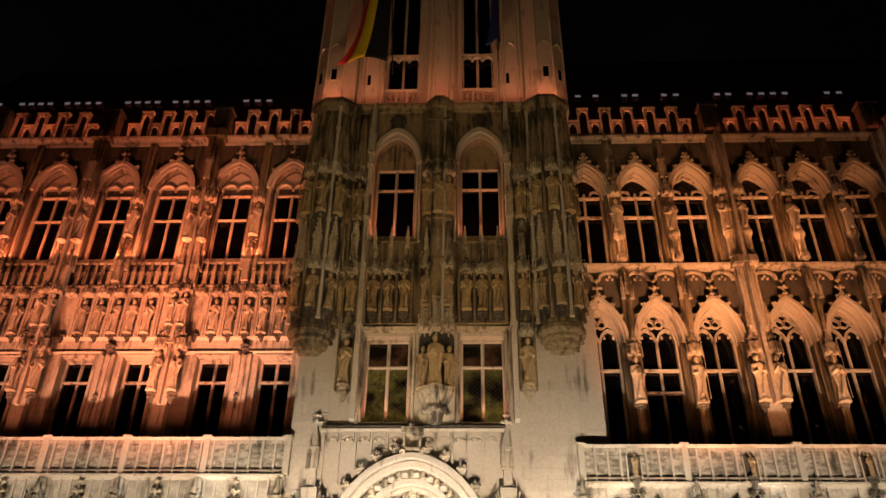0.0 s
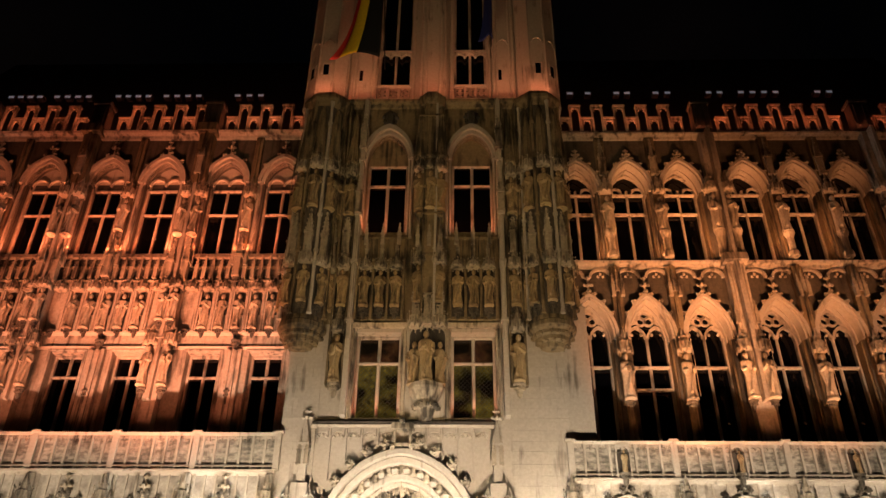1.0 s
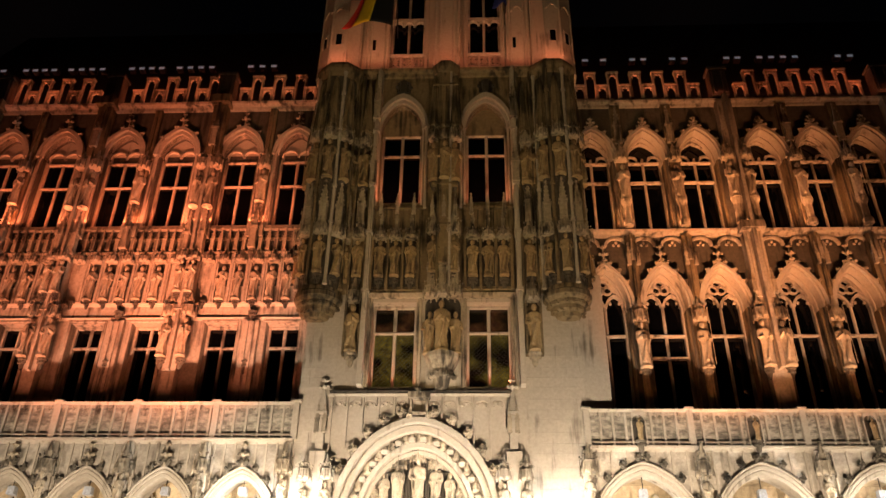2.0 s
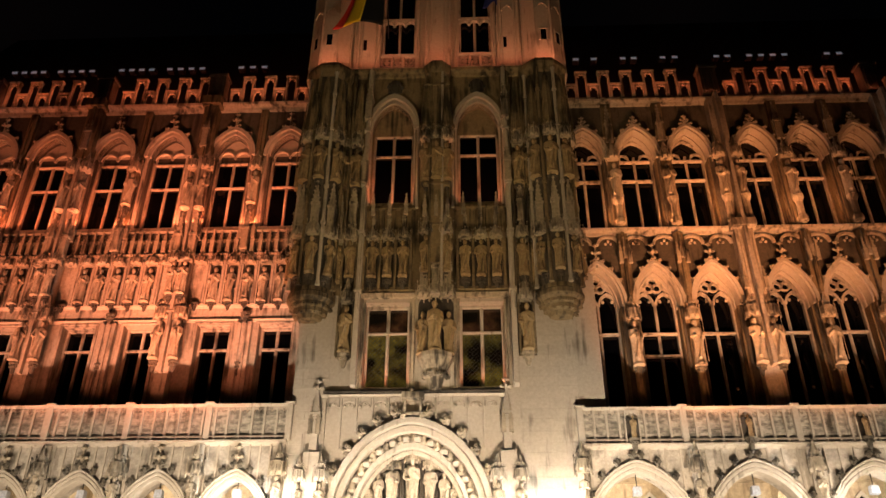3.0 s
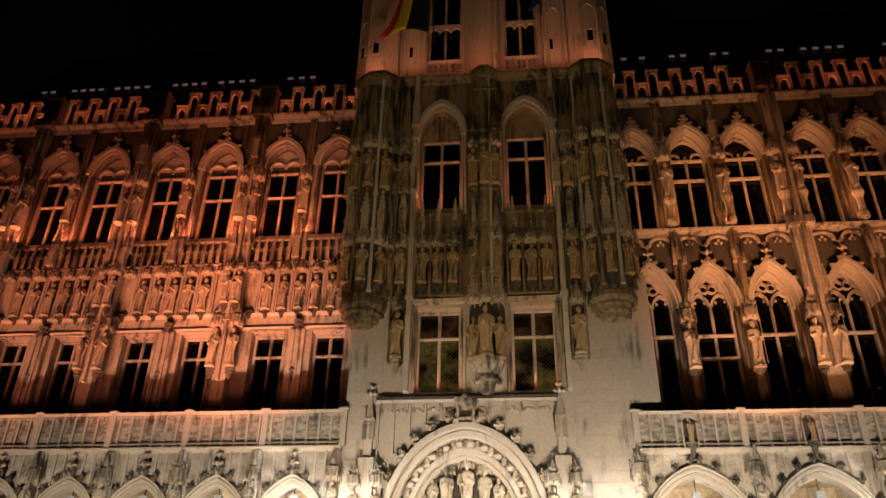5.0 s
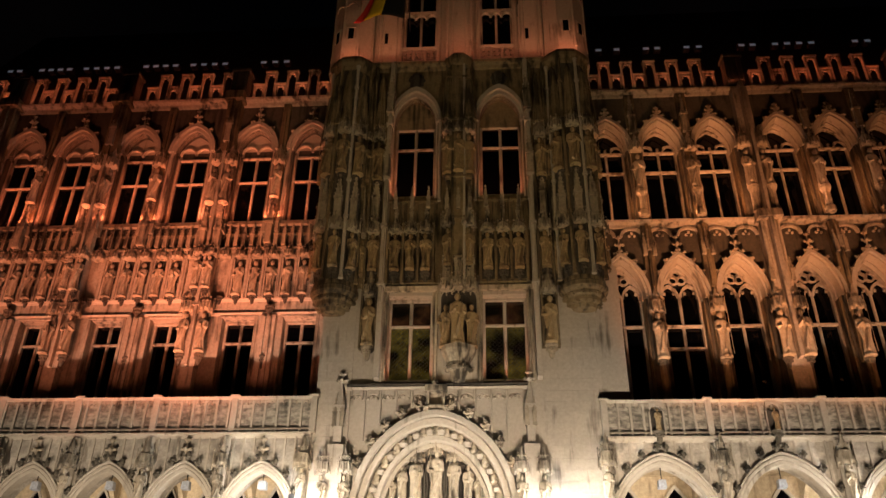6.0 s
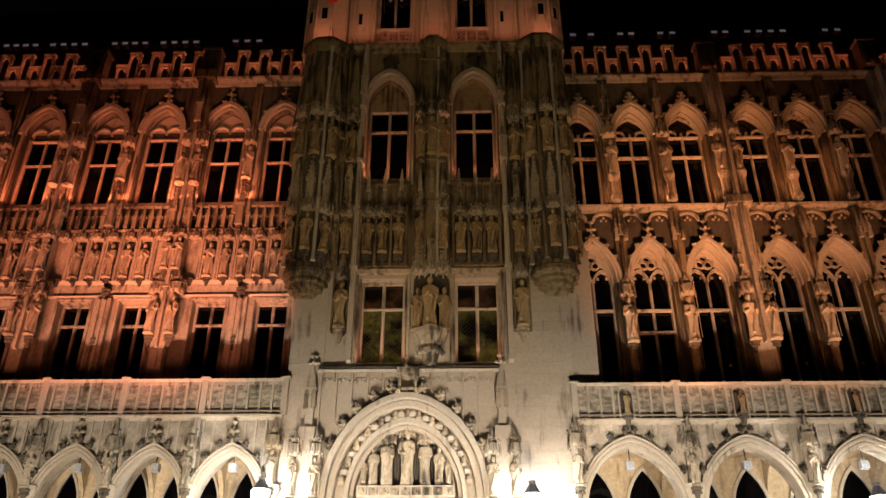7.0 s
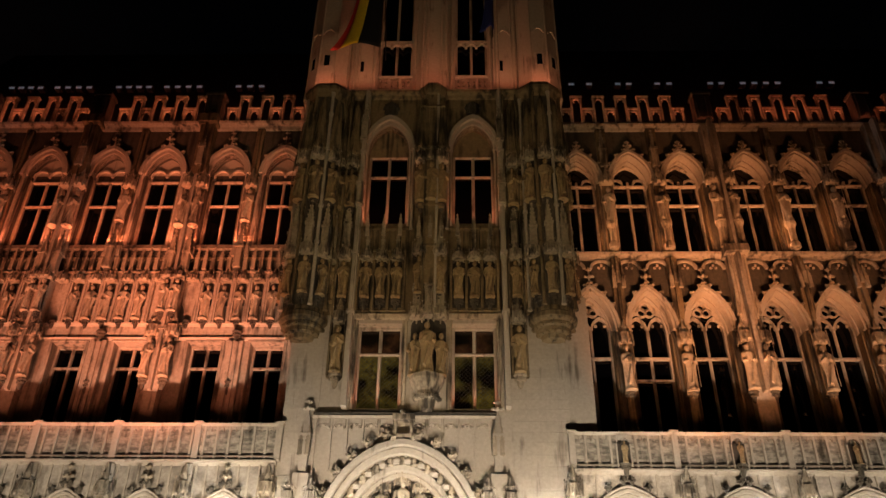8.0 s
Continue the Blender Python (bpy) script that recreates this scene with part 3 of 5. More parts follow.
# crusted stone, made darker still because the floods light this wall too evenly
wall_with_openings(lw, "upper_wall", LX0, LX1, 18.3, 24.4, WY, WY + 0.7, [(x - 0.72, x + 0.72, 18.3, 23.05) for x in up_w], CRUST_SHADE)
# near-black backing for the unlit rooms, hidden behind the panes
part("inner_wall", Shape().box(LX0, LX1, WY + 0.9, WY + 1.1, 8.93, 24.4).mesh("inner_wall", NEARBLACK), lw)
for x in low_w:
    window(lw, x, WY + 0.45, 9.6, 14.06, 1.24, transoms=(0.81,))
    s = Shape()
    for e in (-1, 1):
        s.box(e * 0.68 - 0.06, e * 0.68 + 0.06, -0.05, 0.0, 9.6, 14.08)
    s.box(-0.74, 0.74, -0.07, 0.0, 14.08, 14.16)
    part("window_surround", s.mesh("window_surround", WING, 0.012), lw, (x, WY, 0))
for x in up_w:
    window(lw, x, WY + 0.42, 18.3, 21.78, 1.44, transoms=(0.635,))
    inn = arch(0.72, 1.15, 0.75, 8, 0, 21.85)
    mid = arch(0.86, 1.32, 0.75, 8, 0, 21.85)
    out = arch(1.02, 1.50, 0.75, 8, 0, 21.85)
    s = Shape().fill(inn, 23.05, 0.0, 0.65)
    part("spandrel", s.mesh("spandrel", CRUST_SHADE), lw, (x, WY, 0))
    part("arch_moulding", Shape().band(mid, out, -0.2, 0).band(inn, mid, -0.08, 0.3).mesh("arch_moulding", PALE, 0.012), lw, (x, WY, 0))
    # pale stone carries the lit look of the splayed jambs
    for e in (-1, 1):
        part("reveal", Shape().add([(e * 0.98, -0.03, 18.3), (e * 0.73, 0.02, 18.3), (e * 0.715, 0.36, 18.3), (e * 0.98, 0.36, 18.3), (e * 0.98, -0.03, 21.85), (e * 0.73, 0.02, 21.85), (e * 0.715, 0.36, 21.85), (e * 0.98, 0.36, 21.85)],
                                   [(3, 2, 1, 0), (4, 5, 6, 7), (0, 1, 5, 4), (1, 2, 6, 5), (2, 3, 7, 6), (3, 0, 4, 7)]).mesh("reveal", PALE), lw, (x, WY, 0))
    t = Shape().plate(inn, 21.78, 0.42, 0.6)
    for e in (-1, 1):
        small = arch(0.3, 0.3, 1, 5, e * 0.34, 22.0)
        small_o = arch(0.36, 0.38, 1, 5, e * 0.34, 22.0)
        t.band(small, small_o, 0.3, 0.42)
    part("tympanum", t.mesh("tympanum", PALE), lw, (x, WY, 0))
    # shade low in the recessed tympanum, painted as a near-black strip
    part("tympanum_panel", Shape().box(-0.6, 0.6, 0.405, 0.42, 21.8, 22.12).mesh("tympanum_panel", NEARBLACK), lw, (x, WY, 0))
    crockets_on(lw, out, (x, WY - 0.14, 0.05), 3, skip=3)
    part("finial", FINIAL, lw, (x, WY - 0.16, 23.33))
    for e in (-1, 1):
        part("jamb_shaft", Shape().lathe([(0.07, 18.3), (0.05, 18.5), (0.05, 21.7), (0.09, 21.9)], 6).mesh("jamb_shaft", WING), lw, (x + e * 0.84, WY - 0.06, 0))
moulding(lw, LX0, LX1, WY, 14.16, PALE, 0.3, "string_course")
moulding(lw, LX0, LX1, WY, 14.74, PALE, 0.34, "string_course")
moulding(lw, LX0, LX1, WY, 16.85, CARVED, 0.6, "string_course")
moulding(lw, LX0, LX1, WY, 24.25, WING, 1.0)
parapet(lw, LX0, LX1, WY - 0.05, 24.66, BUTT)
# the gallery of statues between the storeys
n_niche = 0
for b in BUTT + [-5.95]:
    for i in range(1, 8):
        x = b - 5.1 + i * 0.6375
        if x < LX0 + 0.3 or x > -6.3:
            continue
        part("niche_shaft", Shape().box(-0.10, 0.10, -0.16, 0, 14.85, 17.0).lathe([(0.06, 14.85), (0.04, 14.95), (0.04, 16.6), (0.06, 16.7)], 6, 0, -0.17).mesh("niche_shaft", WING), lw, (x + 0.32, WY, 0))
        part("canopy", NICHE_CANOPY, lw, (x, WY - 0.2, 16.58))
        part("console", NICHE_CONSOLE, lw, (x, WY - 0.16, 14.62))
        part("rib", Shape().box(-0.025, 0.025, -0.1, 0, 17.1, 17.7).mesh("rib", UMBER), lw, (x, WY, 0))
        part("pinnacle", KNOBBED, lw, (x + 0.32, WY - 0.16, 17.12))
        part("pinnacle", KNOBBED, lw, (x, WY - 0.16, 17.12))
        part("panel_head", Shape().fill(arch(0.14, 0.14, 0.9, 5, 0.16, 17.5), 17.75, -0.08, 0).fill(arch(0.14, 0.14, 0.9, 5, -0.16, 17.5), 17.75, -0.08, 0).mesh("panel_head", UMBER), lw, (x, WY, 0))
        n_niche += 1
        if i in (1,) or (i == 7 and b == -11.05):
            continue
        # soot under the canopy plus the niche's shade, put in a near-black plate
        part("niche_back", Shape().plate(arch(0.25, 0.2, 0.9, 4, 0, 16.5), 15.6, -0.02, 0).mesh("niche_back", NEARBLACK), lw, (x, WY, 0))
        statue(x, WY - 0.2, 14.94, 1.46, "weathered stone figure under a canopy in the statue gallery", "statues of the gallery")
part("sill_band", Shape().slab([(-0.18, 18.1), (0, 18.1), (0, 18.32), (-0.12, 18.3)], LX0, LX1).mesh("sill_band", CARVED), lw, (0, WY, 0))
# buttresses with figures, and the piers between
for b in BUTT:
    for w, d, za, zb in ((0.24, 0.42, 9.15, 12.0), (0.26, 0.42, 12.0, 14.35), (0.3, 0.5, 14.6, 16.9), (0.22, 0.4, 16.9, 21.5)):
        part("buttress", Shape().box(-w, w, -d, 0, za, zb).mesh("buttress", WING, 0.015), lw, (b, WY, 0))
    part("fillet", Shape().box(-0.06, 0.06, -0.62, -0.38, 12.0, 21.5).mesh("fillet", WING, 0.012), lw, (b, WY, 0))
    part("weathering", Shape().slab([(-0.66, 14.35), (0, 14.35), (0, 14.6), (-0.56, 14.6)], -0.4, 0.4).mesh("weathering", WING, 0.012), lw, (b, WY, 0))
    top = Shape().box(-0.3, 0.3, -0.5, 0, 21.5, 24.25).box(-0.06, 0.06, -0.6, -0.5, 21.5, 24.4).box(-0.42, 0.42, -0.7, 0, 24.3, 24.72)
    # darker stone on the head stands in for light fading up the buttress
    part("buttress_head", top.mesh("buttress_head", UMBER, 0.015), lw, (b, WY, 0))
    for e in (-1, 1):
        part("console", CONSOLE, lw, (b + e * 0.36, WY - 0.5, 12.05))
        statue(b + e * 0.36, WY - 0.55, 12.5, 1.55, "stone figure on a buttress console beside the windows", "buttress statues")
        part("canopy", CANOPY, lw, (b + e * 0.36, WY - 0.5, 14.15))
        # the same plate paints a shaded niche on the flat buttress
        part("niche_back", Shape().plate(arch(0.13, 0.15, 0.9, 4, 0, 16.4), 15.2, -0.02, 0).mesh("niche_back", NEARBLACK), lw, (b + e * 0.19, WY - 0.5, 0))
        statue(b + e * 0.2, WY - 0.66, 15.05, 1.4, "weathered stone figure on a buttress in the statue gallery", "statues of the gallery")
        part("console", NICHE_CONSOLE, lw, (b + e * 0.2, WY - 0.62, 14.73))
        part("canopy", NICHE_CANOPY, lw, (b + e * 0.2, WY - 0.62, 16.5))
        part("pinnacle", SPIRE, lw, (b + e * 0.3, WY - 0.5, 16.75))
        part("pinnacle", SPIKE, lw, (b + e * 0.42, WY - 0.3, 17.6))
        statue(b + e * 0.28, WY - 0.5, 18.95, 1.75, "stone figure on a buttress between upper windows", "upper statues")
        part("canopy", CANOPY, lw, (b + e * 0.28, WY - 0.45, 20.95))
    part("pinnacle", SPIRE, lw, (b, WY - 0.5, 22.0))
for b in BUTT:
    x = b + 2.66
    s = Shape().box(-0.3, 0.3, -0.22, 0, 9.15, 14.1).box(-0.17, -0.05, -0.3, -0.22, 9.15, 14.0).box(0.05, 0.17, -0.3, -0.22, 9.15, 14.0)
    part("pier", s.mesh("pier", WING, 0.015), lw, (x, WY, 0))
    part("console", CONSOLE, lw, (x, WY - 0.25, 14.05))
    part("bracket", BRACKET, lw, (x, WY - 0.3, 11.95))
    x = b + 2.28
    # upper pier darkened likewise, its weaker light put into the stone colour
    part("pier", Shape().box(-0.16, 0.16, -0.2, 0, 18.3, 24.25).box(-0.05, 0.05, -0.3, -0.2, 18.3, 24.0).mesh("pier", UMBER, 0.012), lw, (x, WY, 0))
    part("console", CONSOLE, lw, (x, WY - 0.3, 16.7))
    part("pinnacle", SPIRE, lw, (x, WY - 0.35, 17.1))
    for e in (-1, 1):
        part("pinnacle", SPIKE, lw, (x + e * 0.26, WY - 0.25, 17.7))
    part("console", CONSOLE, lw, (x, WY - 0.3, 18.8))
    statue(x, WY - 0.35, 19.25, 1.6, "stone figure on a pier between upper windows", "upper statues")
    part("canopy", CANOPY, lw, (x, WY - 0.3, 21.0))

# ---- the short wing beyond the tower ----
rw = thing("building_wing", (12, WY, 0), "Gothic limestone wing with traceried windows lit amber", "building")
RX0, RX1 = 3.6, 24.4
RC = [4.83, 6.98, 9.13, 11.83, 13.93, 16.03, 18.73, 20.83, 22.93]
RBUTT = [10.48, 17.38, 24.1]
RPIER = [5.9, 8.05, 12.88, 14.98, 19.78, 21.88]
# crusted walls, pale arches: light on the mouldings is partly in these colours
wall_with_openings(rw, "lower_wall", RX0, RX1, 8.93, 17.6, WY, WY + 0.8, [(x - 0.78, x + 0.78, 9.6, 16.2) for x in RC], CRUST_SHADE)
wall_with_openings(rw, "upper_wall", RX0, RX1, 17.6, 24.4, WY, WY + 0.8, [(x - 0.78, x + 0.78, 17.95, 22.75) for x in RC], CRUST_SHADE)
# near-black backing in place of dark rooms, as in the other wing
part("inner_wall", Shape().box(RX0, RX1, WY + 1.1, WY + 1.3, 8.93, 24.4).mesh("inner_wall", NEARBLACK), rw)


def traceried_window(parent, x, y, z0, spring, rise, w, transoms, heads):
    """A pointed window with two lights, a cusped head and a splayed arch."""
    h = w / 2
    inn = arch(h, rise, 0.9, 9, 0, spring)
    win = part("window", Shape().box(-h, -h + 0.08, -0.1, 0.1, z0, spring).box(h - 0.08, h, -0.1, 0.1, z0, spring).mesh("window_frame", WING, 0.01), parent, (x, y, 0))
    part("mullion", Shape().lathe([(0.06, z0), (0.06, spring + 0.12)], 6, sy=1.4).mesh("mullion", WING), win, (x, y, 0))
    for t in transoms:
        part("transom", Shape().slab([(-0.13, t - 0.06), (0.06, t - 0.06), (0.06, t + 0.05), (-0.05, t + 0.05), (-0.13, t)], -h + 0.08, h - 0.08).mesh("transom", WING), win, (x, y, 0))
    s = Shape()
    if heads:
        for e in (-1, 1):
            s.band(arch(h / 2 - 0.09, 0.42, 1, 6, e * h / 2, spring), arch(h / 2 - 0.01, 0.54, 1, 6, e * h / 2, spring), -0.08, 0.06)
            for q in (-1, 1):
                s.knob(e * h / 2 + q * 0.17, -0.02, spring + 0.16, 0.07, 1, 1)
        for a in (90, 210, 330):
            cx, cz = 0.17 * math.cos(radians(a)), spring + 0.80 + 0.17 * math.sin(radians(a))
            s.band(ring(0.135, 10, cx, cz), ring(0.20, 10, cx, cz), -0.07, 0.05)
        s.band(arch(h - 0.1, rise - 0.14, 0.9, 9, 0, spring), inn, -0.1, 0.1)
        for e in (-1, 1):
            s.add([(e * 0.30, -0.05, spring + 0.62), (e * 0.58, -0.05, spring + 0.5), (e * 0.40, -0.05, spring + 0.86)], [(0, 1, 2)])
    else:
        s.band(arch(h - 0.08, rise - 0.1, 0.9, 9, 0, spring), inn, -0.1, 0.1)
        for e in (-1, 1):
            s.band(arch(0.2, 0.2, 0.3, 5, e * (h - 0.28), spring), arch(0.26, 0.27, 0.3, 5, e * (h - 0.28), spring), -0.06, 0.05)
            s.knob(e * 0.30, 0, spring + 0.16, 0.09, 1, 4)
    part("tracery", s.mesh("tracery", WING), win, (x, y, 0))
    top = spring + rise
    glass = Shape().plate(inn, z0, 0.11, 0.13)
    part("pane", glass.mesh("pane", DARKGLASS), win, (x, y, 0))
    return win


for x in RC:
    for z0, spring, front, trans, heads, wtop in ((9.6, 14.9, 14.6, (13.73,), True, 16.2), (17.95, 21.7, 21.35, (20.62, 21.6), False, 22.75)):
        y, h = WY + 0.62, 0.74
        rise = wtop - 0.06 - front
        traceried_window(rw, x, y, z0, spring, front + rise - spring, 2 * h, trans + ((12.85,) if heads and x == RC[1] else ()), heads)
        inn = arch(h, rise, 0.85, 9, 0, front)
        mid = arch(0.78, rise + 0.06, 0.85, 9, 0, front)
        ring_in, out = arch(0.86, rise + 0.14, 0.85, 9, 0, front), arch(0.98, rise + 0.26, 0.85, 9, 0, front)
        part("spandrel", Shape().fill(mid, wtop + 0.01, 0.0, 0.8).mesh("spandrel", CRUST_SHADE), rw, (x, WY, 0))
        s = Shape().band(ring_in, out, -0.26, 0).band(mid, ring_in, -0.14, 0.1)
        s.band(arch(h - 0.05, rise - 0.04, 0.85, 9, 0, front), inn, 0.22, 0.34)
        part("arch_moulding", s.mesh("arch_moulding", PALE), rw, (x, WY, 0))
        part("soffit", Shape().cone_band(mid, inn, 0.0, 0.62).mesh("soffit", PALE), rw, (x, WY, 0))
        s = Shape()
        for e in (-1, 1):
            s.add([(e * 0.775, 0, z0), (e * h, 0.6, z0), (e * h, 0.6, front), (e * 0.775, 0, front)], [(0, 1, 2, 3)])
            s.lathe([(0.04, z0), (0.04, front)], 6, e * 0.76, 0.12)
        # jambs in darker stone than the arch mouldings
        part("jamb", s.mesh("jamb", UMBER), rw, (x, WY, 0))
        rise, spring = rise - 0.16, front
        crockets_on(rw, out, (x, WY - 0.2, 0.06), 2, skip=3)
        part("finial", FINIAL if heads else SMALL_FINIAL, rw, (x, WY - 0.2, spring + rise + 0.42))
    for e in (-0.54, 0.54):  # blind trefoils of the frieze
        part("blind_arch", Shape().band(arch(0.36, 0.3, 0.4, 6, 0, 17.2), arch(0.46, 0.38, 0.4, 6, 0, 17.2), -0.14, 0).knob(0, -0.05, 17.36, 0.07, 1, 1).knob(-0.1, -0.05, 17.24, 0.06, 1, 2).knob(0.1, -0.05, 17.24, 0.06, 1, 3).mesh("blind_arch", WING), rw, (x + e, WY, 0))
moulding(rw, RX0, RX1, WY, 17.6, WING, 0.8, "string_course")
moulding(rw, RX0, RX1, WY, 24.1, WING, 0.8)
parapet(rw, 4.3, RX1, WY - 0.05, 24.5, RBUTT)
OCT = [(0.22, 8.93), (0.22, 10.6), (0.15, 10.8), (0.15, 12.0)]
for x in RPIER:
    s = Shape().lathe(OCT, 8, 0, -0.2, turn=0.39).box(-0.2, 0.2, -0.25, 0, 12.0, 17.6).box(-0.06, 0.06, -0.4, -0.25, 14.9, 17.6)
    s.box(-0.2, 0.2, -0.24, 0, 17.95, 24.1)
    part("pier", s.mesh("pier", UMBER, 0.01), rw, (x, WY, 0))
    part("console", CONSOLE, rw, (x, WY - 0.32, 11.66))
    statue(x, WY - 0.38, 12.09, 1.75, "pale stone figure under a canopy between traceried windows", "pier statues")
    part("canopy", CANOPY, rw, (x, WY - 0.36, 13.92))
    for e in (-0.17, 0, 0.17):
        part("pinnacle", SPIKE, rw, (x + e, WY - 0.42, 16.2 + (0.2 if e == 0 else 0)))
    part("pedestal", Shape().lathe([(0.2, 17.95), (0.2, 18.15), (0.13, 18.25), (0.13, 18.8), (0.22, 19.0), (0.22, 19.06)], 8, turn=0.39).mesh("pedestal", CARVED), rw, (x, WY - 0.38, 0))
    statue(x, WY - 0.38, 19.06, 1.8, "pale stone figure on a pedestal between upper windows", "upper statues")
    part("canopy", CANOPY, rw, (x, WY - 0.36, 21.05))
    part("pinnacle", SPIRE, rw, (x, WY - 0.25, 22.0))
for b in RBUTT:
    for w, za, zb in ((0.34, 8.93, 12.0), (0.32, 12.0, 17.6), (0.32, 17.95, 24.2)):
        part("buttress", Shape().box(-w, w, -0.4, 0, za, zb).mesh("buttress", WING, 0.012), rw, (b, WY, 0))
    part("fillet", Shape().box(-0.07, 0.07, -0.75, -0.38, 12.0, 24.3).mesh("fillet", WING, 0.012), rw, (b, WY, 0))
    part("weathering", Shape().slab([(-0.8, 17.6), (0, 17.6), (0, 17.95), (-0.75, 17.95)], -0.45, 0.45).mesh("weathering", WING, 0.012), rw, (b, WY, 0))
    for e in (-0.3, -0.18, 0.18, 0.3):
        part("colonnette", Shape().lathe([(0.06, 14.8), (0.05, 17.6)], 6).mesh("colonnette", WING), rw, (b + e, WY - 0.48, 0))
    for e in (-1, 1):
        part("console", CONSOLE, rw, (b + e * 0.36, WY - 0.45, 11.66))
        statue(b + e * 0.36, WY - 0.52, 12.09, 1.75, "pale stone figure in a pair on a buttress", "pier statues")
        part("canopy", CANOPY, rw, (b + e * 0.36, WY - 0.5, 13.92))
        part("pinnacle", SPIKE, rw, (b + e * 0.36, WY - 0.55, 15.0))
        part("pedestal", Shape().lathe([(0.19, 17.95), (0.13, 18.25), (0.13, 18.8), (0.21, 19.0), (0.21, 19.06)], 8, turn=0.39).mesh("pedestal", CARVED), rw, (b + e * 0.34, WY - 0.5, 0))
        statue(b + e * 0.34, WY - 0.5, 19.06, 1.8, "pale stone figure in a pair on a buttress pedestal", "upper statues")
        part("canopy", CANOPY, rw, (b + e * 0.34, WY - 0.48, 21.05))

# ---- roofs with rows of small hatches ----
for name, x0, x1, parent in (("roof", LX0, -5.0, lw), ("roof", 3.4, RX1, rw)):
    part(name, Shape().slab([(2.4, 24.4), (2.8, 24.4), (9.2, 36.5), (9.0, 36.6)], x0, x1).mesh("roof", SLATE), parent)
for x0, x1, parent in ((LX0, -5.0, lw), (3.4, RX1, rw)):
    part("back_roof", Shape().slab([(9.0, 36.6), (9.2, 36.5), (15.8, 24.4), (16.2, 24.4)], x0, x1).mesh("back_roof", SLATE), parent)
    part("rear_wall", Shape().box(x0, x1, 15.2, 15.9, 0, 24.4).mesh("rear_wall", UMBER), parent)
    for gx in (x0, x1 - 0.5):
        part("gable_wall", Shape().slab([(2.4, 0), (15.2, 0), (15.2, 24.4), (9.1, 36.2), (2.8, 24.4)], gx, gx + 0.5).mesh("gable_wall", UMBER), parent)
HATCH = Shape().box(-0.15, 0.15, -0.02, 0.3, 0, 0.18).box(-0.17, 0.17, -0.05, 0.3, 0.18, 0.2).mesh("roof_hatch", SLATE)
HATCH_PANE = Shape().box(-0.14, 0.14, -0.03, -0.022, 0.02, 0.16).mesh("pane", HATCHLIGHT)
for x0, n, step, parent in ((-25.0, 2, 0.5, lw), (-23.3, 4, 0.5, lw), (-20.9, 4, 0.55, lw), (-17.7, 4, 0.52, lw), (-15.2, 4, 0.56, lw), (-11.5, 3, 0.6, lw),
                            (5.53, 2, 0.9, rw), (7.88, 2, 0.55, rw), (9.87, 2, 0.6, rw), (12.54, 2, 0.55, rw), (14.17, 4, 0.58, rw), (18.0, 2, 0.6, rw)):
    for i in range(n):
        hatch = part("roof_hatch", HATCH, parent, (x0 + i * step, 4.9, 29.95))
        part("pane", HATCH_PANE, hatch, (x0 + i * step, 4.9, 29.95))

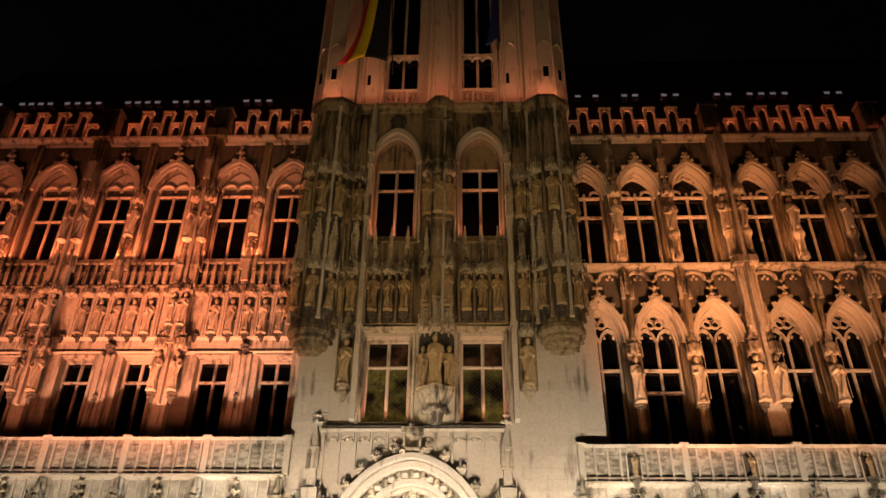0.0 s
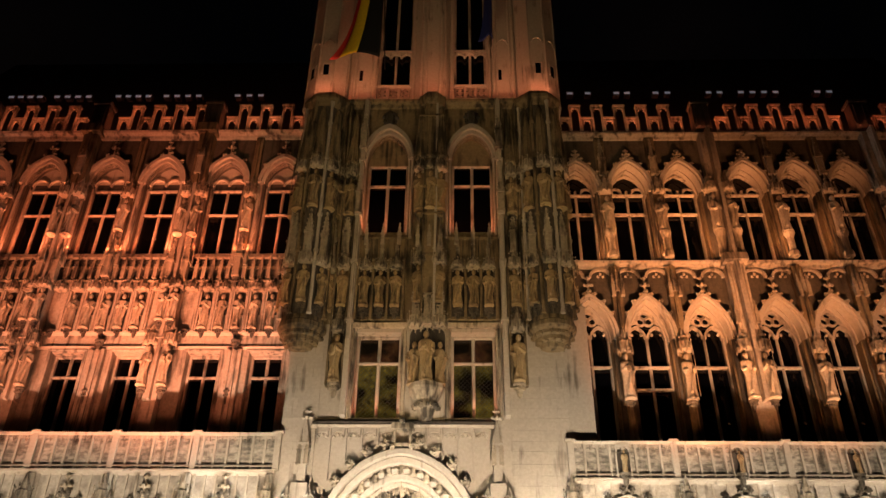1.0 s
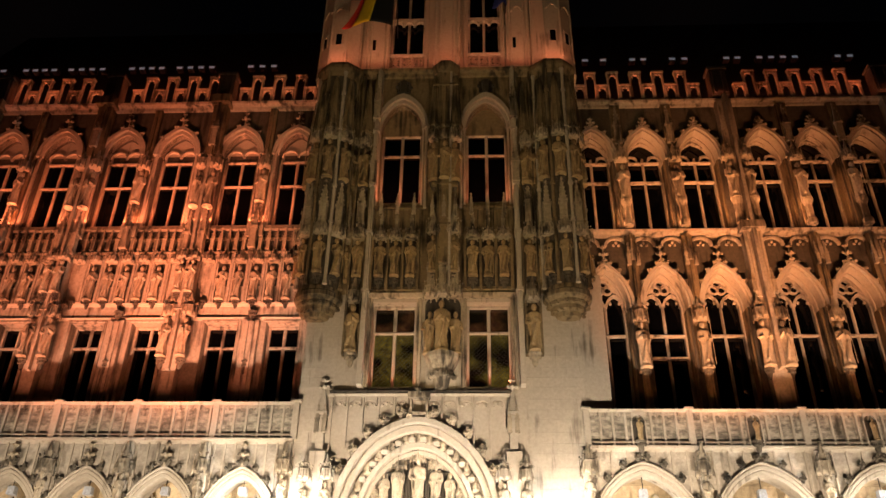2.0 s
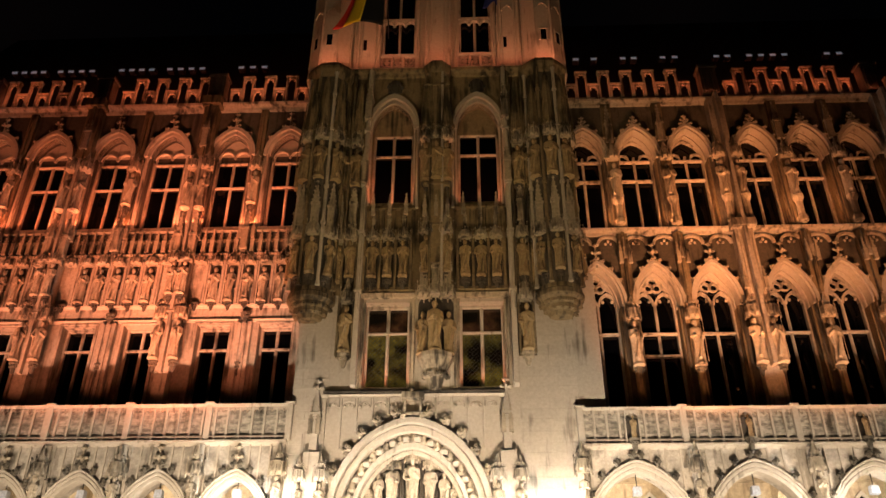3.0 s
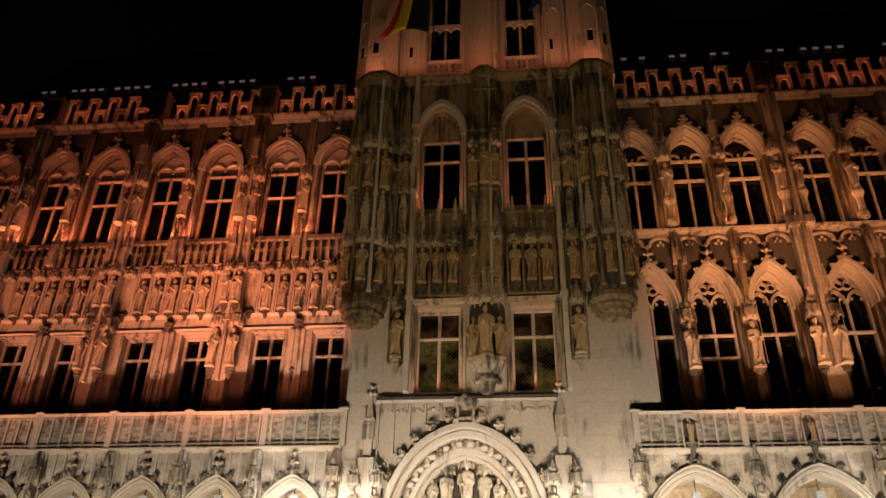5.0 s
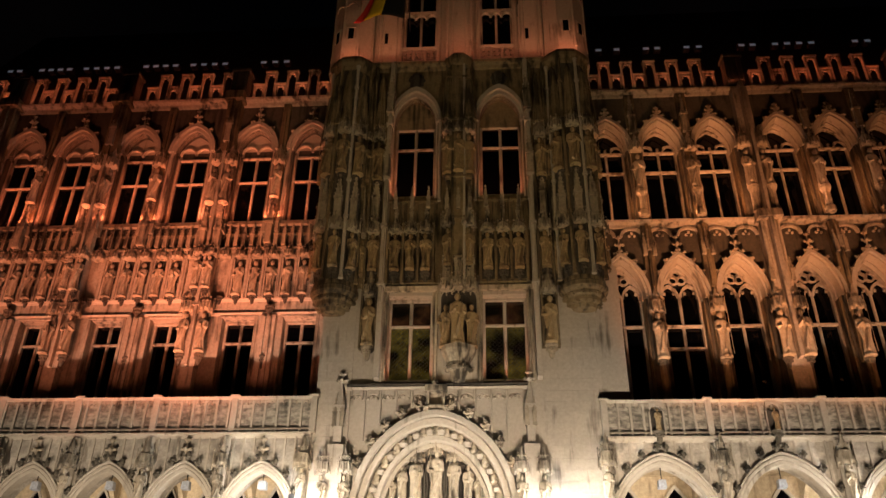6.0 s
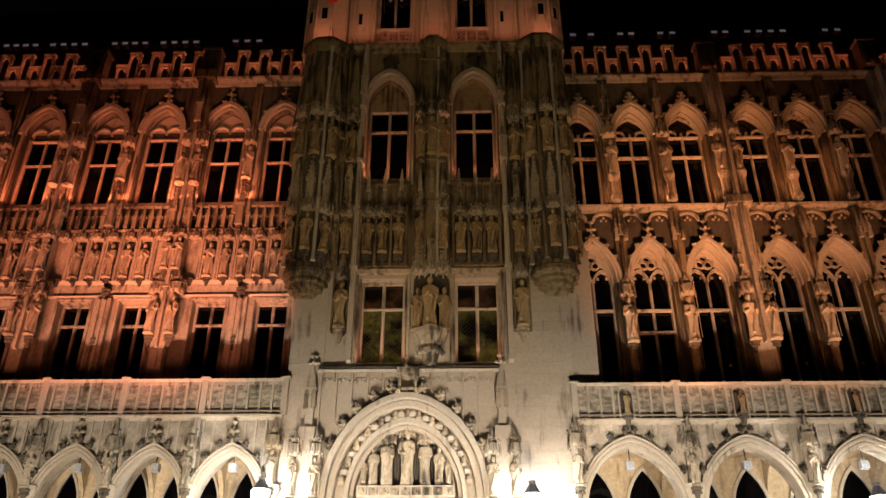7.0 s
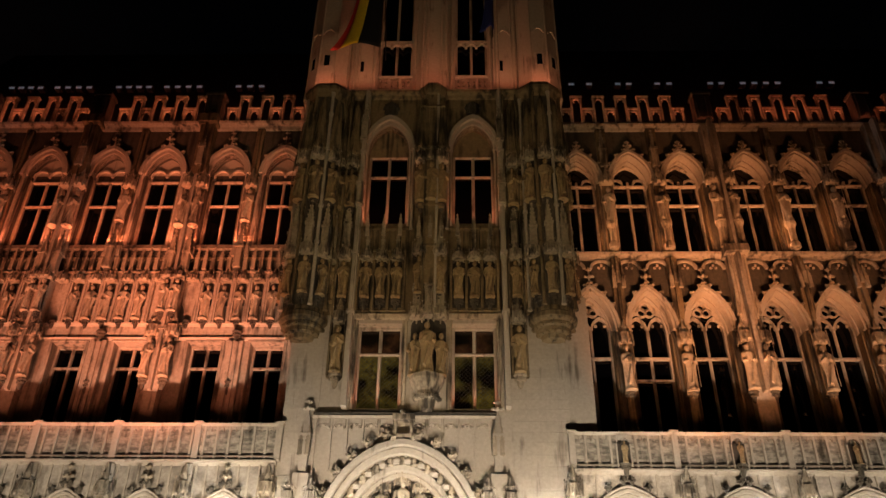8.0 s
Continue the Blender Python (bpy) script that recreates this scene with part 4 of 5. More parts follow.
# ---- arcades with their balconies ----
def arcade(label, x0, x1, centres, half, rise_in, rise_out, spring, z0, z1, posts, lower_posts):
    a = thing("arcade", ((x0 + x1) / 2, 0, 0), label, "arcade")
    fy, by = -0.1, 0.55
    # arched front wall
    x = x0
    for c in centres:
        if c - half > x:
            part("wall_pier", Shape().box(x, c - half, fy, by, 0, z0 - 0.1).mesh("wall_pier", PALE), a)
        lo, hi = max(c - half, x0), min(c + half, x1)
        curve = [(min(max(px, lo), hi), pz) for px, pz in arch(half, rise_in, 0.8, 10, c, spring)]
        part("arch_wall", Shape().fill(curve, z0 - 0.1, fy, by).mesh("arch_wall", SPANDREL), a)
        x = hi
    if x < x1:
        part("wall_pier", Shape().box(x, x1, fy, by, 0, z0 - 0.1).mesh("wall_pier", PALE), a)
    for c in centres:
        if c - half < x0 - 0.3 or c + half > x1 + 0.3:
            continue
        inn, out = arch(half - 0.03, rise_in - 0.03, 0.8, 10, c, spring), arch(half + 0.09, rise_in + 0.1, 0.8, 10, c, spring)
        step_i, step_o = arch(half + 0.1, rise_in + 0.11, 0.8, 10, c, spring), arch(half + 0.19, rise_out - 0.1, 0.8, 10, c, spring)
        rim_i, rim = arch(half + 0.2, rise_out - 0.08, 0.8, 10, c, spring), arch(half + 0.25, rise_out, 0.8, 10, c, spring)
        part("arch_moulding", Shape().band(inn, out, fy - 0.08, fy + 0.3).mesh("arch_moulding", PALE, 0.015), a)
        part("arch_roll", Shape().band(step_i, step_o, fy - 0.12, fy + 0.1).mesh("arch_roll", PALE, 0.02), a)
        part("hood_mould", Shape().band(rim_i, rim, fy - 0.16, fy).mesh("hood_mould", PALE, 0.012), a)
        crockets_on(a, rim, (0, fy - 0.14, 0.1), 2, BIG_CROCKET, 3)
        if half < 1.3:
            part("finial", FINIAL, a, (c, fy - 0.16, spring + rise_out - 0.02))
        for k in range(-3, 4):  # blind tracery of the spandrels
            xx = c + k * half / 3.2
            zz = spring + rise_out * max(0.35, 1 - (abs(k) / 3.9) ** 2) + 0.1
            if zz < z0 - 0.4 and k:
                part("rib", Shape().box(-0.03, 0.03, -0.05, 0, zz, z0 - 0.12).mesh("rib", PALE), a, (xx, fy, 0))
    for p in lower_posts:
        part("pier_shaft", Shape().lathe([(0.3, 0), (0.3, 0.6), (0.22, 0.75), (0.22, 6.6), (0.3, 6.75), (0.3, 6.9), (0.16, 7.0), (0.14, z0 - 0.15)], 8, turn=0.39, sy=0.8).mesh("pier_shaft", PALE), a, (p, fy - 0.05, 0))
        part("console", CONSOLE, a, (p, fy - 0.3, 6.35))
        statue(p, fy - 0.32, 6.8, 1.15, "small stone figure on an arcade pier between arches", "arcade statues")
        part("canopy", CANOPY, a, (p, fy - 0.3, 8.0))
    # balcony slab and carved parapet
    part("balcony_floor", Shape().box(x0, x1, fy, 2.3, z0 - 0.1, z0).mesh("balcony_floor", PALE), a)
    part("base_moulding", Shape().slab([(0.0, -0.18), (-0.08, -0.1), (-0.17, -0.07), (-0.17, 0.0), (0.2, 0.02), (0.2, -0.18)], x0, x1).mesh("base_moulding", PALE, 0.01), a, (0, fy, z0))
    part("top_rail", Shape().slab([(-0.02, -0.12), (-0.1, -0.08), (-0.14, 0), (0.16, 0.02), (0.16, -0.12)], x0, x1).mesh("top_rail", PALE, 0.01), a, (0, fy, z1))
    n = int((x1 - x0) / 0.40)
    step = (x1 - x0) / n
    rib = Shape().box(-0.035, 0.035, -0.09, 0.02, 0.0, z1 - z0 - 0.1).mesh("rib", PALE, 0.008)
    head = Shape().fill(arch(step / 4 - 0.02, 0.09, 0.6, 4, -step / 4 + 0.01, z1 - z0 - 0.27), z1 - z0 - 0.1, -0.07, 0.02).fill(arch(step / 4 - 0.02, 0.09, 0.6, 4, step / 4 - 0.01, z1 - z0 - 0.27), z1 - z0 - 0.1, -0.07, 0.02).mesh("panel_head", WING)
    panel = Shape().box(-step / 2, step / 2, 0.0, 0.1, 0.07, 0.52).box(-step / 2, step / 2, 0.004, 0.1, 0.53, 0.86).box(-step / 2, step / 2, 0.0, 0.1, 0.87, z1 - z0 - 0.1).mesh("panel", PANEL)
    for i in range(n):
        x = x0 + (i + 0.5) * step
        part("panel", panel, a, (x, fy, z0))
        part("panel_head", head, a, (x, fy, z0))
        part("rib", rib, a, (x - step / 2, fy, z0))
    part("foot_rail", Shape().slab([(-0.13, 0.09), (-0.1, 0.15), (0.0, 0.17), (0.0, 0.09)], x0, x1).mesh("foot_rail", PALE), a, (0, fy, z0))
    for p in posts:
        part("parapet_post", Shape().box(-0.1, 0.1, -0.12, 0.16, 0, z1 - z0).box(-0.15, 0.15, -0.17, 0.2, z1 - z0, z1 - z0 + 0.07).mesh("parapet_post", PALE, 0.015), a, (p, fy, z0))
    # the gallery inside
    part("back_wall", Shape().box(x0, x1, 3.4, 3.6, 0, 8.9).mesh("back_wall", RENDERED), a)
    part("vault", Shape().box(x0, x1, by, 3.4, 8.55, 8.8).mesh("vault", RENDERED), a)
    for c in centres:
        for e in (-1, 1):
            cx = c + e * half * 0.55 + 0.2
            # unlit doorways painted as dark plates; the wall behind is not cut
            part("gallery_door", Shape().plate(arch(half * 0.4, 1.4, 1, 6, 0, 6.7), 0, 3.36, 3.40).mesh("gallery_door", DARKGLASS), a, (cx, 0, 0))
            part("door_surround", Shape().band(arch(half * 0.4, 1.4, 1, 6, 0, 6.7), arch(half * 0.47, 1.55, 1, 6, 0, 6.7), 3.28, 3.40).mesh("door_surround", PALE), a, (cx, 0, 0))
        rib_c = arch(1.45, 2.0, 0.9, 8, 0, 6.4)
        s = Shape()
        s.add([(c + half + 0.2 - 0.08, by + 0.1 + (px + 1.45), pz) for px, pz in rib_c] + [(c + half + 0.2 + 0.08, by + 0.1 + (px + 1.45), pz) for px, pz in rib_c]
              + [(c + half + 0.2 + 0.08, by + 0.1 + (px + 1.45), 8.6) for px, pz in rib_c] + [(c + half + 0.2 - 0.08, by + 0.1 + (px + 1.45), 8.6) for px, pz in rib_c],
              [f for i in range(len(rib_c) - 1) for m in (len(rib_c),) for f in ((i, i + 1, m + i + 1, m + i), (m + i, m + i + 1, 2 * m + i + 1, 2 * m + i), (3 * m + i, 3 * m + i + 1, i + 1, i))])
        part("vault_rib", s.mesh("vault_rib", RENDERED), a)
    return a


LC = [-7.46 - 2.5 * i for i in range(8)]
la = arcade("pale limestone arcade with a carved balcony parapet", -27.0, -5.95, list(reversed(LC)), 1.08, 1.72, 2.04, 6.2, 9.15, 10.36,
            [-5.95 - 2.66 * i for i in range(8)], [-6.1] + [c - 1.25 for c in LC[:7]])
RAC = [5.1 + 3.62 * i for i in range(6)]
ra = arcade("pale limestone arcade with wide arches and balcony parapet", 3.5, 24.4, RAC, 1.5, 1.98, 2.32, 6.1, 8.93, 10.12,
            [3.48] + [6.75 + 3.55 * i for i in range(5)], [3.4] + [c + 1.81 for c in RAC[:5]])
for c in RAC[:4]:
    part("bust_niche", Shape().fill(arch(0.2, 0.2, 0.4, 6, c, 9.72), 10.02, -0.24, -0.1).box(c - 0.24, c - 0.2, -0.24, -0.1, 8.95, 9.72).box(c + 0.2, c + 0.24, -0.24, -0.1, 8.95, 9.72).mesh("bust_niche", PALE), ra)
    # shade inside the bust's niche, painted as a near-black plate
    part("niche_back", Shape().box(c - 0.2, c + 0.2, -0.2, -0.19, 8.98, 9.75).mesh("niche_back", NEARBLACK), ra)
    part("console", CONSOLE, ra, (c, -0.36, 8.66))
    statue(c, -0.36, 9.06, 0.72, "small dark stone bust on the balcony parapet", "parapet busts")
for c in LC[:4] + RAC[:3]:
    lamp = thing("hanging_lamp", (c, 0.25, 7.5), "small pale box lamp hung under the arch", "lamp", "gallery lamps")
    part("shade", Shape().box(-0.13, 0.13, -0.13, 0.13, 0, 0.26, 0.9).mesh("shade", ZINC, 0.015), lamp, (c, 0.25, 7.42))
    part("rod", Shape().lathe([(0.015, 0), (0.015, 0.4)], 6).mesh("rod", IRON), lamp, (c, 0.25, 7.66))

# ---- the tower ----
tw = thing("tower", (-1.2, 0, 0), "tall dark brown Gothic limestone tower over the portal", "tower")
TX0, TX1 = -5.95, 3.5
PX = -1.95
LWIN, RWIN = -2.90, 0.40
LWIN_UP, RWIN_UP = -2.96, 0.42
s = Shape()
curve = [(px, pz) for px, pz in arch(2.3, 3.0, 0.15, 14, PX, 6.5)]
s.box(TX0, PX - 2.3, 0, 0.9, 0, 10.8).box(PX + 2.3, TX1, 0, 0.9, 0, 10.8).fill(curve, 10.8, 0, 0.9)
part("lower_wall", s.mesh("lower_wall", PALE), tw)
wall_with_openings(tw, "window_wall", TX0, TX1, 10.8, 14.4, 0, 0.9, [(LWIN - 0.78, LWIN + 0.78, 10.95, 14.08), (RWIN - 0.77, RWIN + 0.77, 10.95, 14.08)], PALE)
# middle storeys in darker, browner stone than the base and belfry
wall_with_openings(tw, "upper_wall", TX0, TX1, 14.4, 25.1, 0, 0.9, [(x - 0.81, x + 0.81, 18.3, 23.2) for x in (LWIN_UP, RWIN_UP)], UMBER)
part("side_wall", Shape().box(TX0, TX0 + 0.8, 0.9, 8, 0, 25.1).box(TX1 - 0.8, TX1, 0.9, 8, 0, 25.1).mesh("side_wall", UMBER), tw)
# near-black sheet for the dark inside of the tower
part("inner_wall", Shape().box(TX0 + 0.8, TX1 - 0.8, 1.3, 1.5, 6.0, 25.1).mesh("inner_wall", NEARBLACK), tw)
part("side_pier", Shape().box(3.5, 4.4, 0.12, 1.75, 8.93, 15.2).box(3.5, 4.34, 0.3, 1.75, 15.2, 16.2, 0.8).box(3.5, 4.3, 1.1, 1.75, 16.3, 22.3, 0.97).mesh("side_pier", PALE, 0.02), tw)
# ashlar of the plain flanks
rng = random.Random(5)
BLOCKS = {}
for x0, x1, ztop in ((TX0, -4.78, 13.3), (1.62, TX1, 13.2)):
    z, row = 4.6, 0
    while z < ztop:
        h = (0.36, 0.42, 0.33)[row % 3]
        n = 2 if x1 - x0 < 1.4 else 3
        off = 0.28 if row % 2 else -0.12
        cuts = [x0] + [x0 + (x1 - x0) * (k / n) + off for k in range(1, n)] + [x1]
        for a, b in zip(cuts, cuts[1:]):
            key = (round(b - a, 3), h)
            if key not in BLOCKS:
                BLOCKS[key] = Shape().box(0.0025, b - a - 0.0025, -0.03, 0.0, 0.0025, h - 0.0025).mesh("block", PALE)
            part("block", BLOCKS[key], tw, (a, -0.001 - 0.008 * rng.random(), z))
        z += h
        row += 1
# lower windows
for x, w in ((LWIN, 1.56), (RWIN, 1.54)):
    win = window(tw, x, 0.42, 10.98, 14.08, w, transoms=(0.67,), glass=[LEADED, DIMLEADED], bar=0.09, frame_mat=PALE)
    half, low, high = w / 4 - 0.085, 11.08, 13.02
    for e in (-1, 1):  # lead lattice
        s = Shape()
        for k in range(-4, 16):
            for d in (-1, 1):
                base = low + 0.15 * k + 0.3
                span = sorted((d * (low - base), d * (high - base)))
                xa, xb = max(-half, span[0]), min(half, span[1])
                if xb - xa > 0.02:
                    s.tube((xa, -0.006, base + d * xa), (xb, -0.006, base + d * xb), 0.008, 0.008, 4)
        part("lead_lattice", s.mesh("lead_lattice", IRON), win, (x + e * (w / 4 - 0.02), 0.42, 0))
    s = Shape()
    for e in (-1, 1):
        s.lathe([(0.07, 10.9), (0.05, 11.1), (0.05, 14.1), (0.07, 14.2)], 6, e * (w / 2 + 0.04), -0.02)
        s.box(e * (w / 2 + 0.14) - 0.05, e * (w / 2 + 0.14) + 0.05, -0.12, 0, 10.85, 14.2)
    s.slab([(-0.14, 14.21), (0, 14.21), (0, 14.42), (-0.2, 14.38)], -w / 2 - 0.2, w / 2 + 0.2)
    part("window_surround", s.mesh("window_surround", CARVED, 0.01), tw, (x, 0, 0))
    # ledge coloured near-black to carry on the shadow line under the windows
    part("window_ledge", Shape().slab([(-0.12, 10.78), (0.3, 10.78), (0.3, 10.97), (-0.08, 10.84)], -w / 2, w / 2).mesh("window_ledge", NEARBLACK, 0.01), tw, (x, 0, 0))
# upper windows
for x in (LWIN_UP, RWIN_UP):
    window(tw, x, 0.5, 18.3, 21.86, 1.62, transoms=(0.71,), frame_mat=WING)
    inn, mid, out = arch(0.81, 1.32, 0.6, 9, 0, 21.8), arch(0.93, 1.52, 0.6, 9, 0, 21.8), arch(1.07, 1.78, 0.6, 9, 0, 21.8)
    part("spandrel", Shape().fill(inn, 23.2, 0, 0.85).mesh("spandrel", UMBER), tw, (x, 0, 0))
    # mouldings and shafts made paler to brighten edges the lamps leave dim
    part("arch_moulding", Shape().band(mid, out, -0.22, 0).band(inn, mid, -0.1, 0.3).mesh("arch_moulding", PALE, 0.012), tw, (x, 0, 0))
    part("tympanum", Shape().plate(inn, 21.8, 0.38, 0.7).mesh("tympanum", UMBER), tw, (x, 0, 0))
    s = Shape()
    for e in (-1, 1):
        s.lathe([(0.08, 18.0), (0.055, 18.2), (0.055, 21.7), (0.09, 21.85)], 6, e * 1.0, -0.1)
        s.lathe([(0.06, 18.0), (0.045, 18.2), (0.045, 21.7), (0.07, 21.85)], 6, e * 0.87, 0.0)
    part("jamb_shaft", s.mesh("jamb_shaft", PALE), tw, (x, 0, 0))
    shield = Shape().box(-0.28, 0.28, -0.1, 0, 23.75, 24.25).lathe([(0.05, 23.45), (0.2, 23.7), (0.22, 24.0), (0.12, 24.3)], 6, 0, -0.12, 1, 0.6)
    for k in range(6):
        shield.knob(0.27 * math.cos(k), -0.12, 23.95 + 0.27 * math.sin(k), 0.09, 1, k)
    part("carved_shield", shield.mesh("carved_shield", NEARBLACK), tw, (x, 0, 0))
    # statue row and panelling under each window
    for i in range(3):
        sx = x + (i - 1) * 0.56
        part("console", CONSOLE, tw, (sx, -0.18, 14.55))
        statue(sx, -0.24, 15.0, 1.5, "soot-stained stone figure in the tower's statue row", "tower row statues")
        part("canopy", NICHE_CANOPY, tw, (sx, -0.22, 16.6))
        # near-black plate paints a deep niche's shade behind each figure
        part("niche_back", Shape().plate(arch(0.23, 0.2, 0.9, 4, 0, 16.55), 14.7, -0.02, 0).mesh("niche_back", NEARBLACK), tw, (sx, 0, 0))
        part("pinnacle", SPIKE, tw, (sx, -0.14, 17.0))
    for i in range(4):
        sx = x + (i - 1.5) * 0.56
        part("niche_shaft", Shape().box(-0.05, 0.05, -0.24, 0, 14.5, 17.0).mesh("niche_shaft", UMBER, 0.01), tw, (sx, 0, 0))
    for i in range(9):
        part("rib", Shape().box(-0.025, 0.025, -0.1, 0, 17.1, 17.95).mesh("rib", UMBER), tw, (x - 0.84 + i * 0.21, 0, 0))
    for i in range(3):
        part("pinnacle", SPIKE, tw, (x - 0.62 + i * 0.62, -0.2, 17.65))
    part("sill_band", Shape().slab([(-0.2, 17.95), (0, 17.95), (0, 18.1), (-0.14, 18.1)], -0.95, 0.95).mesh("sill_band", UMBER), tw, (x, 0, 0))
moulding(tw, -4.7, TX1 - 1.0, 0, 14.42, UMBER, 0.4, "string_course")
moulding(tw, TX0, TX1, 0, 24.55, UMBER, 0.9)
# tall shafts that run up the front
for x in (-3.93, 1.5):
    s = Shape().box(-0.09, 0.09, -0.42, 0, 10.9, 24.7).box(-0.045, 0.045, -0.5, -0.42, 13.6, 24.7)
    for z in (14.3, 16.7, 18.8, 21.4, 23.2):
        s.box(-0.13, 0.13, -0.52, 0, z, z + 0.12)
    part("wall_shaft", s.mesh("wall_shaft", PALE, 0.012), tw, (x, 0, 0))
    for z in (18.9, 22.0):
        part("pinnacle", SPIRE, tw, (x, -0.45, z))
for x, side in ((-4.32, -1), (1.93, 1)):  # niches beside the windows
    s = Shape().box(-0.3, -0.22, -0.3, 0, 12.0, 24.6).box(0.22, 0.3, -0.3, 0, 12.0, 24.6).box(-0.24, 0.24, -0.06, 0, 12.0, 14.3)
    part("niche_frame", s.mesh("niche_frame", UMBER, 0.01), tw, (x, 0, 0))
    big = console_mesh(0.62, 0.5, 0.5)
    part("console", big, tw, (x, -0.25, 11.6))
    statue(x, -0.3, 12.1, 1.75, "soot-stained stone figure in a niche beside the first-floor window", "niche statues")
    part("canopy", CANOPY, tw, (x, -0.28, 14.0))
    for z, h in ((15.0, 1.5), (18.95, 1.75)):
        part("console", CONSOLE, tw, (x, -0.22, z - 0.45))
        statue(x, -0.28, z, h, "soot-stained stone figure in a tower niche", "niche statues")
        part("canopy", CANOPY, tw, (x, -0.26, z + h + 0.08))
        part("hood" if z > 16 else "pinnacle", HOOD if z > 16 else SPIRE, tw, (x, -0.2, z + h + 0.7))
part("console", CONSOLE, tw, (3.62, 0.45, 11.9), turn=math.pi / 2)
statue(3.68, 0.45, 12.35, 1.5, "pale stone figure on the tower's flank beside the wing", "niche statues").rotation_euler[2] = math.pi / 2
part("canopy", CANOPY, tw, (3.66, 0.45, 14.0))
# the middle pier
CX = -1.2
s = Shape().box(-0.42, 0.42, -0.35, 0, 14.4, 25.0).box(-0.2, 0.2, -0.6, -0.35, 15.4, 24.4)
part("middle_pier", s.mesh("middle_pier", UMBER, 0.012), tw, (CX, 0, 0))
for e in (-0.42, -0.22, 0.22, 0.42):
    part("wall_shaft", Shape().box(-0.045, 0.045, -0.66 if abs(e) < 0.3 else -0.44, -0.3, 14.4, 24.4).mesh("wall_shaft", PALE if e == 0.22 else UMBER, 0.01), tw, (CX + e, 0, 0))
for z in (16.9, 18.7, 21.5, 23.6):
    part("shaft_ring", Shape().box(-0.5, 0.5, -0.68, 0, z, z + 0.1).mesh("shaft_ring", UMBER, 0.015), tw, (CX, 0, 0))
bowl = Shape().lathe([(0.1, 10.75), (0.22, 10.85), (0.3, 11.15), (0.42, 11.35), (0.4, 11.45), (0.56, 11.75), (0.6, 11.85), (0.6, 12.0)], 10, 0, -0.1, 1, 1.0, 0.2)
for k in range(9):
    a = math.pi + math.pi * k / 8
    bowl.knob(0.38 * math.cos(a), -0.1 + 0.38 * math.sin(a), 11.25, 0.11, 1.1, k)
part("corbel", bowl.mesh("corbel", CARVED), tw, (CX, 0, 0))
part("corbel_panel", Shape().box(-0.55, 0.55, -0.04, 0, 10.85, 12.0).mesh("corbel_panel", PALE, 0.01), tw, (CX, 0, 0))
# nothing is recessed here: the group's dark niche is a painted plate
part("niche_back", Shape().plate(arch(0.62, 0.4, 0.9, 6, 0, 13.9), 12.0, -0.03, 0).mesh("niche_back", NEARBLACK), tw, (CX, 0, 0))
for dx, dy, h in ((0, -0.5, 1.9), (-0.46, -0.22, 1.6), (0.46, -0.22, 1.6)):
    statue(CX + dx, dy, 12.0, h, "soot-stained stone figure in the group on the middle corbel", "corbel group")
for dx in (-0.42, 0, 0.42):
    part("canopy", CANOPY, tw, (CX + dx, -0.42 - (0.12 if dx == 0 else 0), 14.1))
    part("pinnacle", SPIRE, tw, (CX + dx, -0.4, 14.3))
    part("pinnacle", SPIKE, tw, (CX + dx, -0.62, 17.3))
for dx, z in ((-0.36, 15.0), (0.36, 15.0), (-0.4, 18.95), (0, 18.95), (0.4, 18.95)):
    part("console", CONSOLE, tw, (CX + dx, -0.5, z - 0.45))
    statue(CX + dx, -0.62 if dx == 0 else -0.5, z, 1.55 if z < 16 else 1.8, "soot-stained stone figure on the tower's middle pier", "pier statues of the tower")
    part("canopy", CANOPY, tw, (CX + dx, -0.5, z + (1.65 if z < 16 else 1.95)))
for dx in (-0.4, 0, 0.4):
    part("hood", HOOD, tw, (CX + dx, -0.5, 21.45))

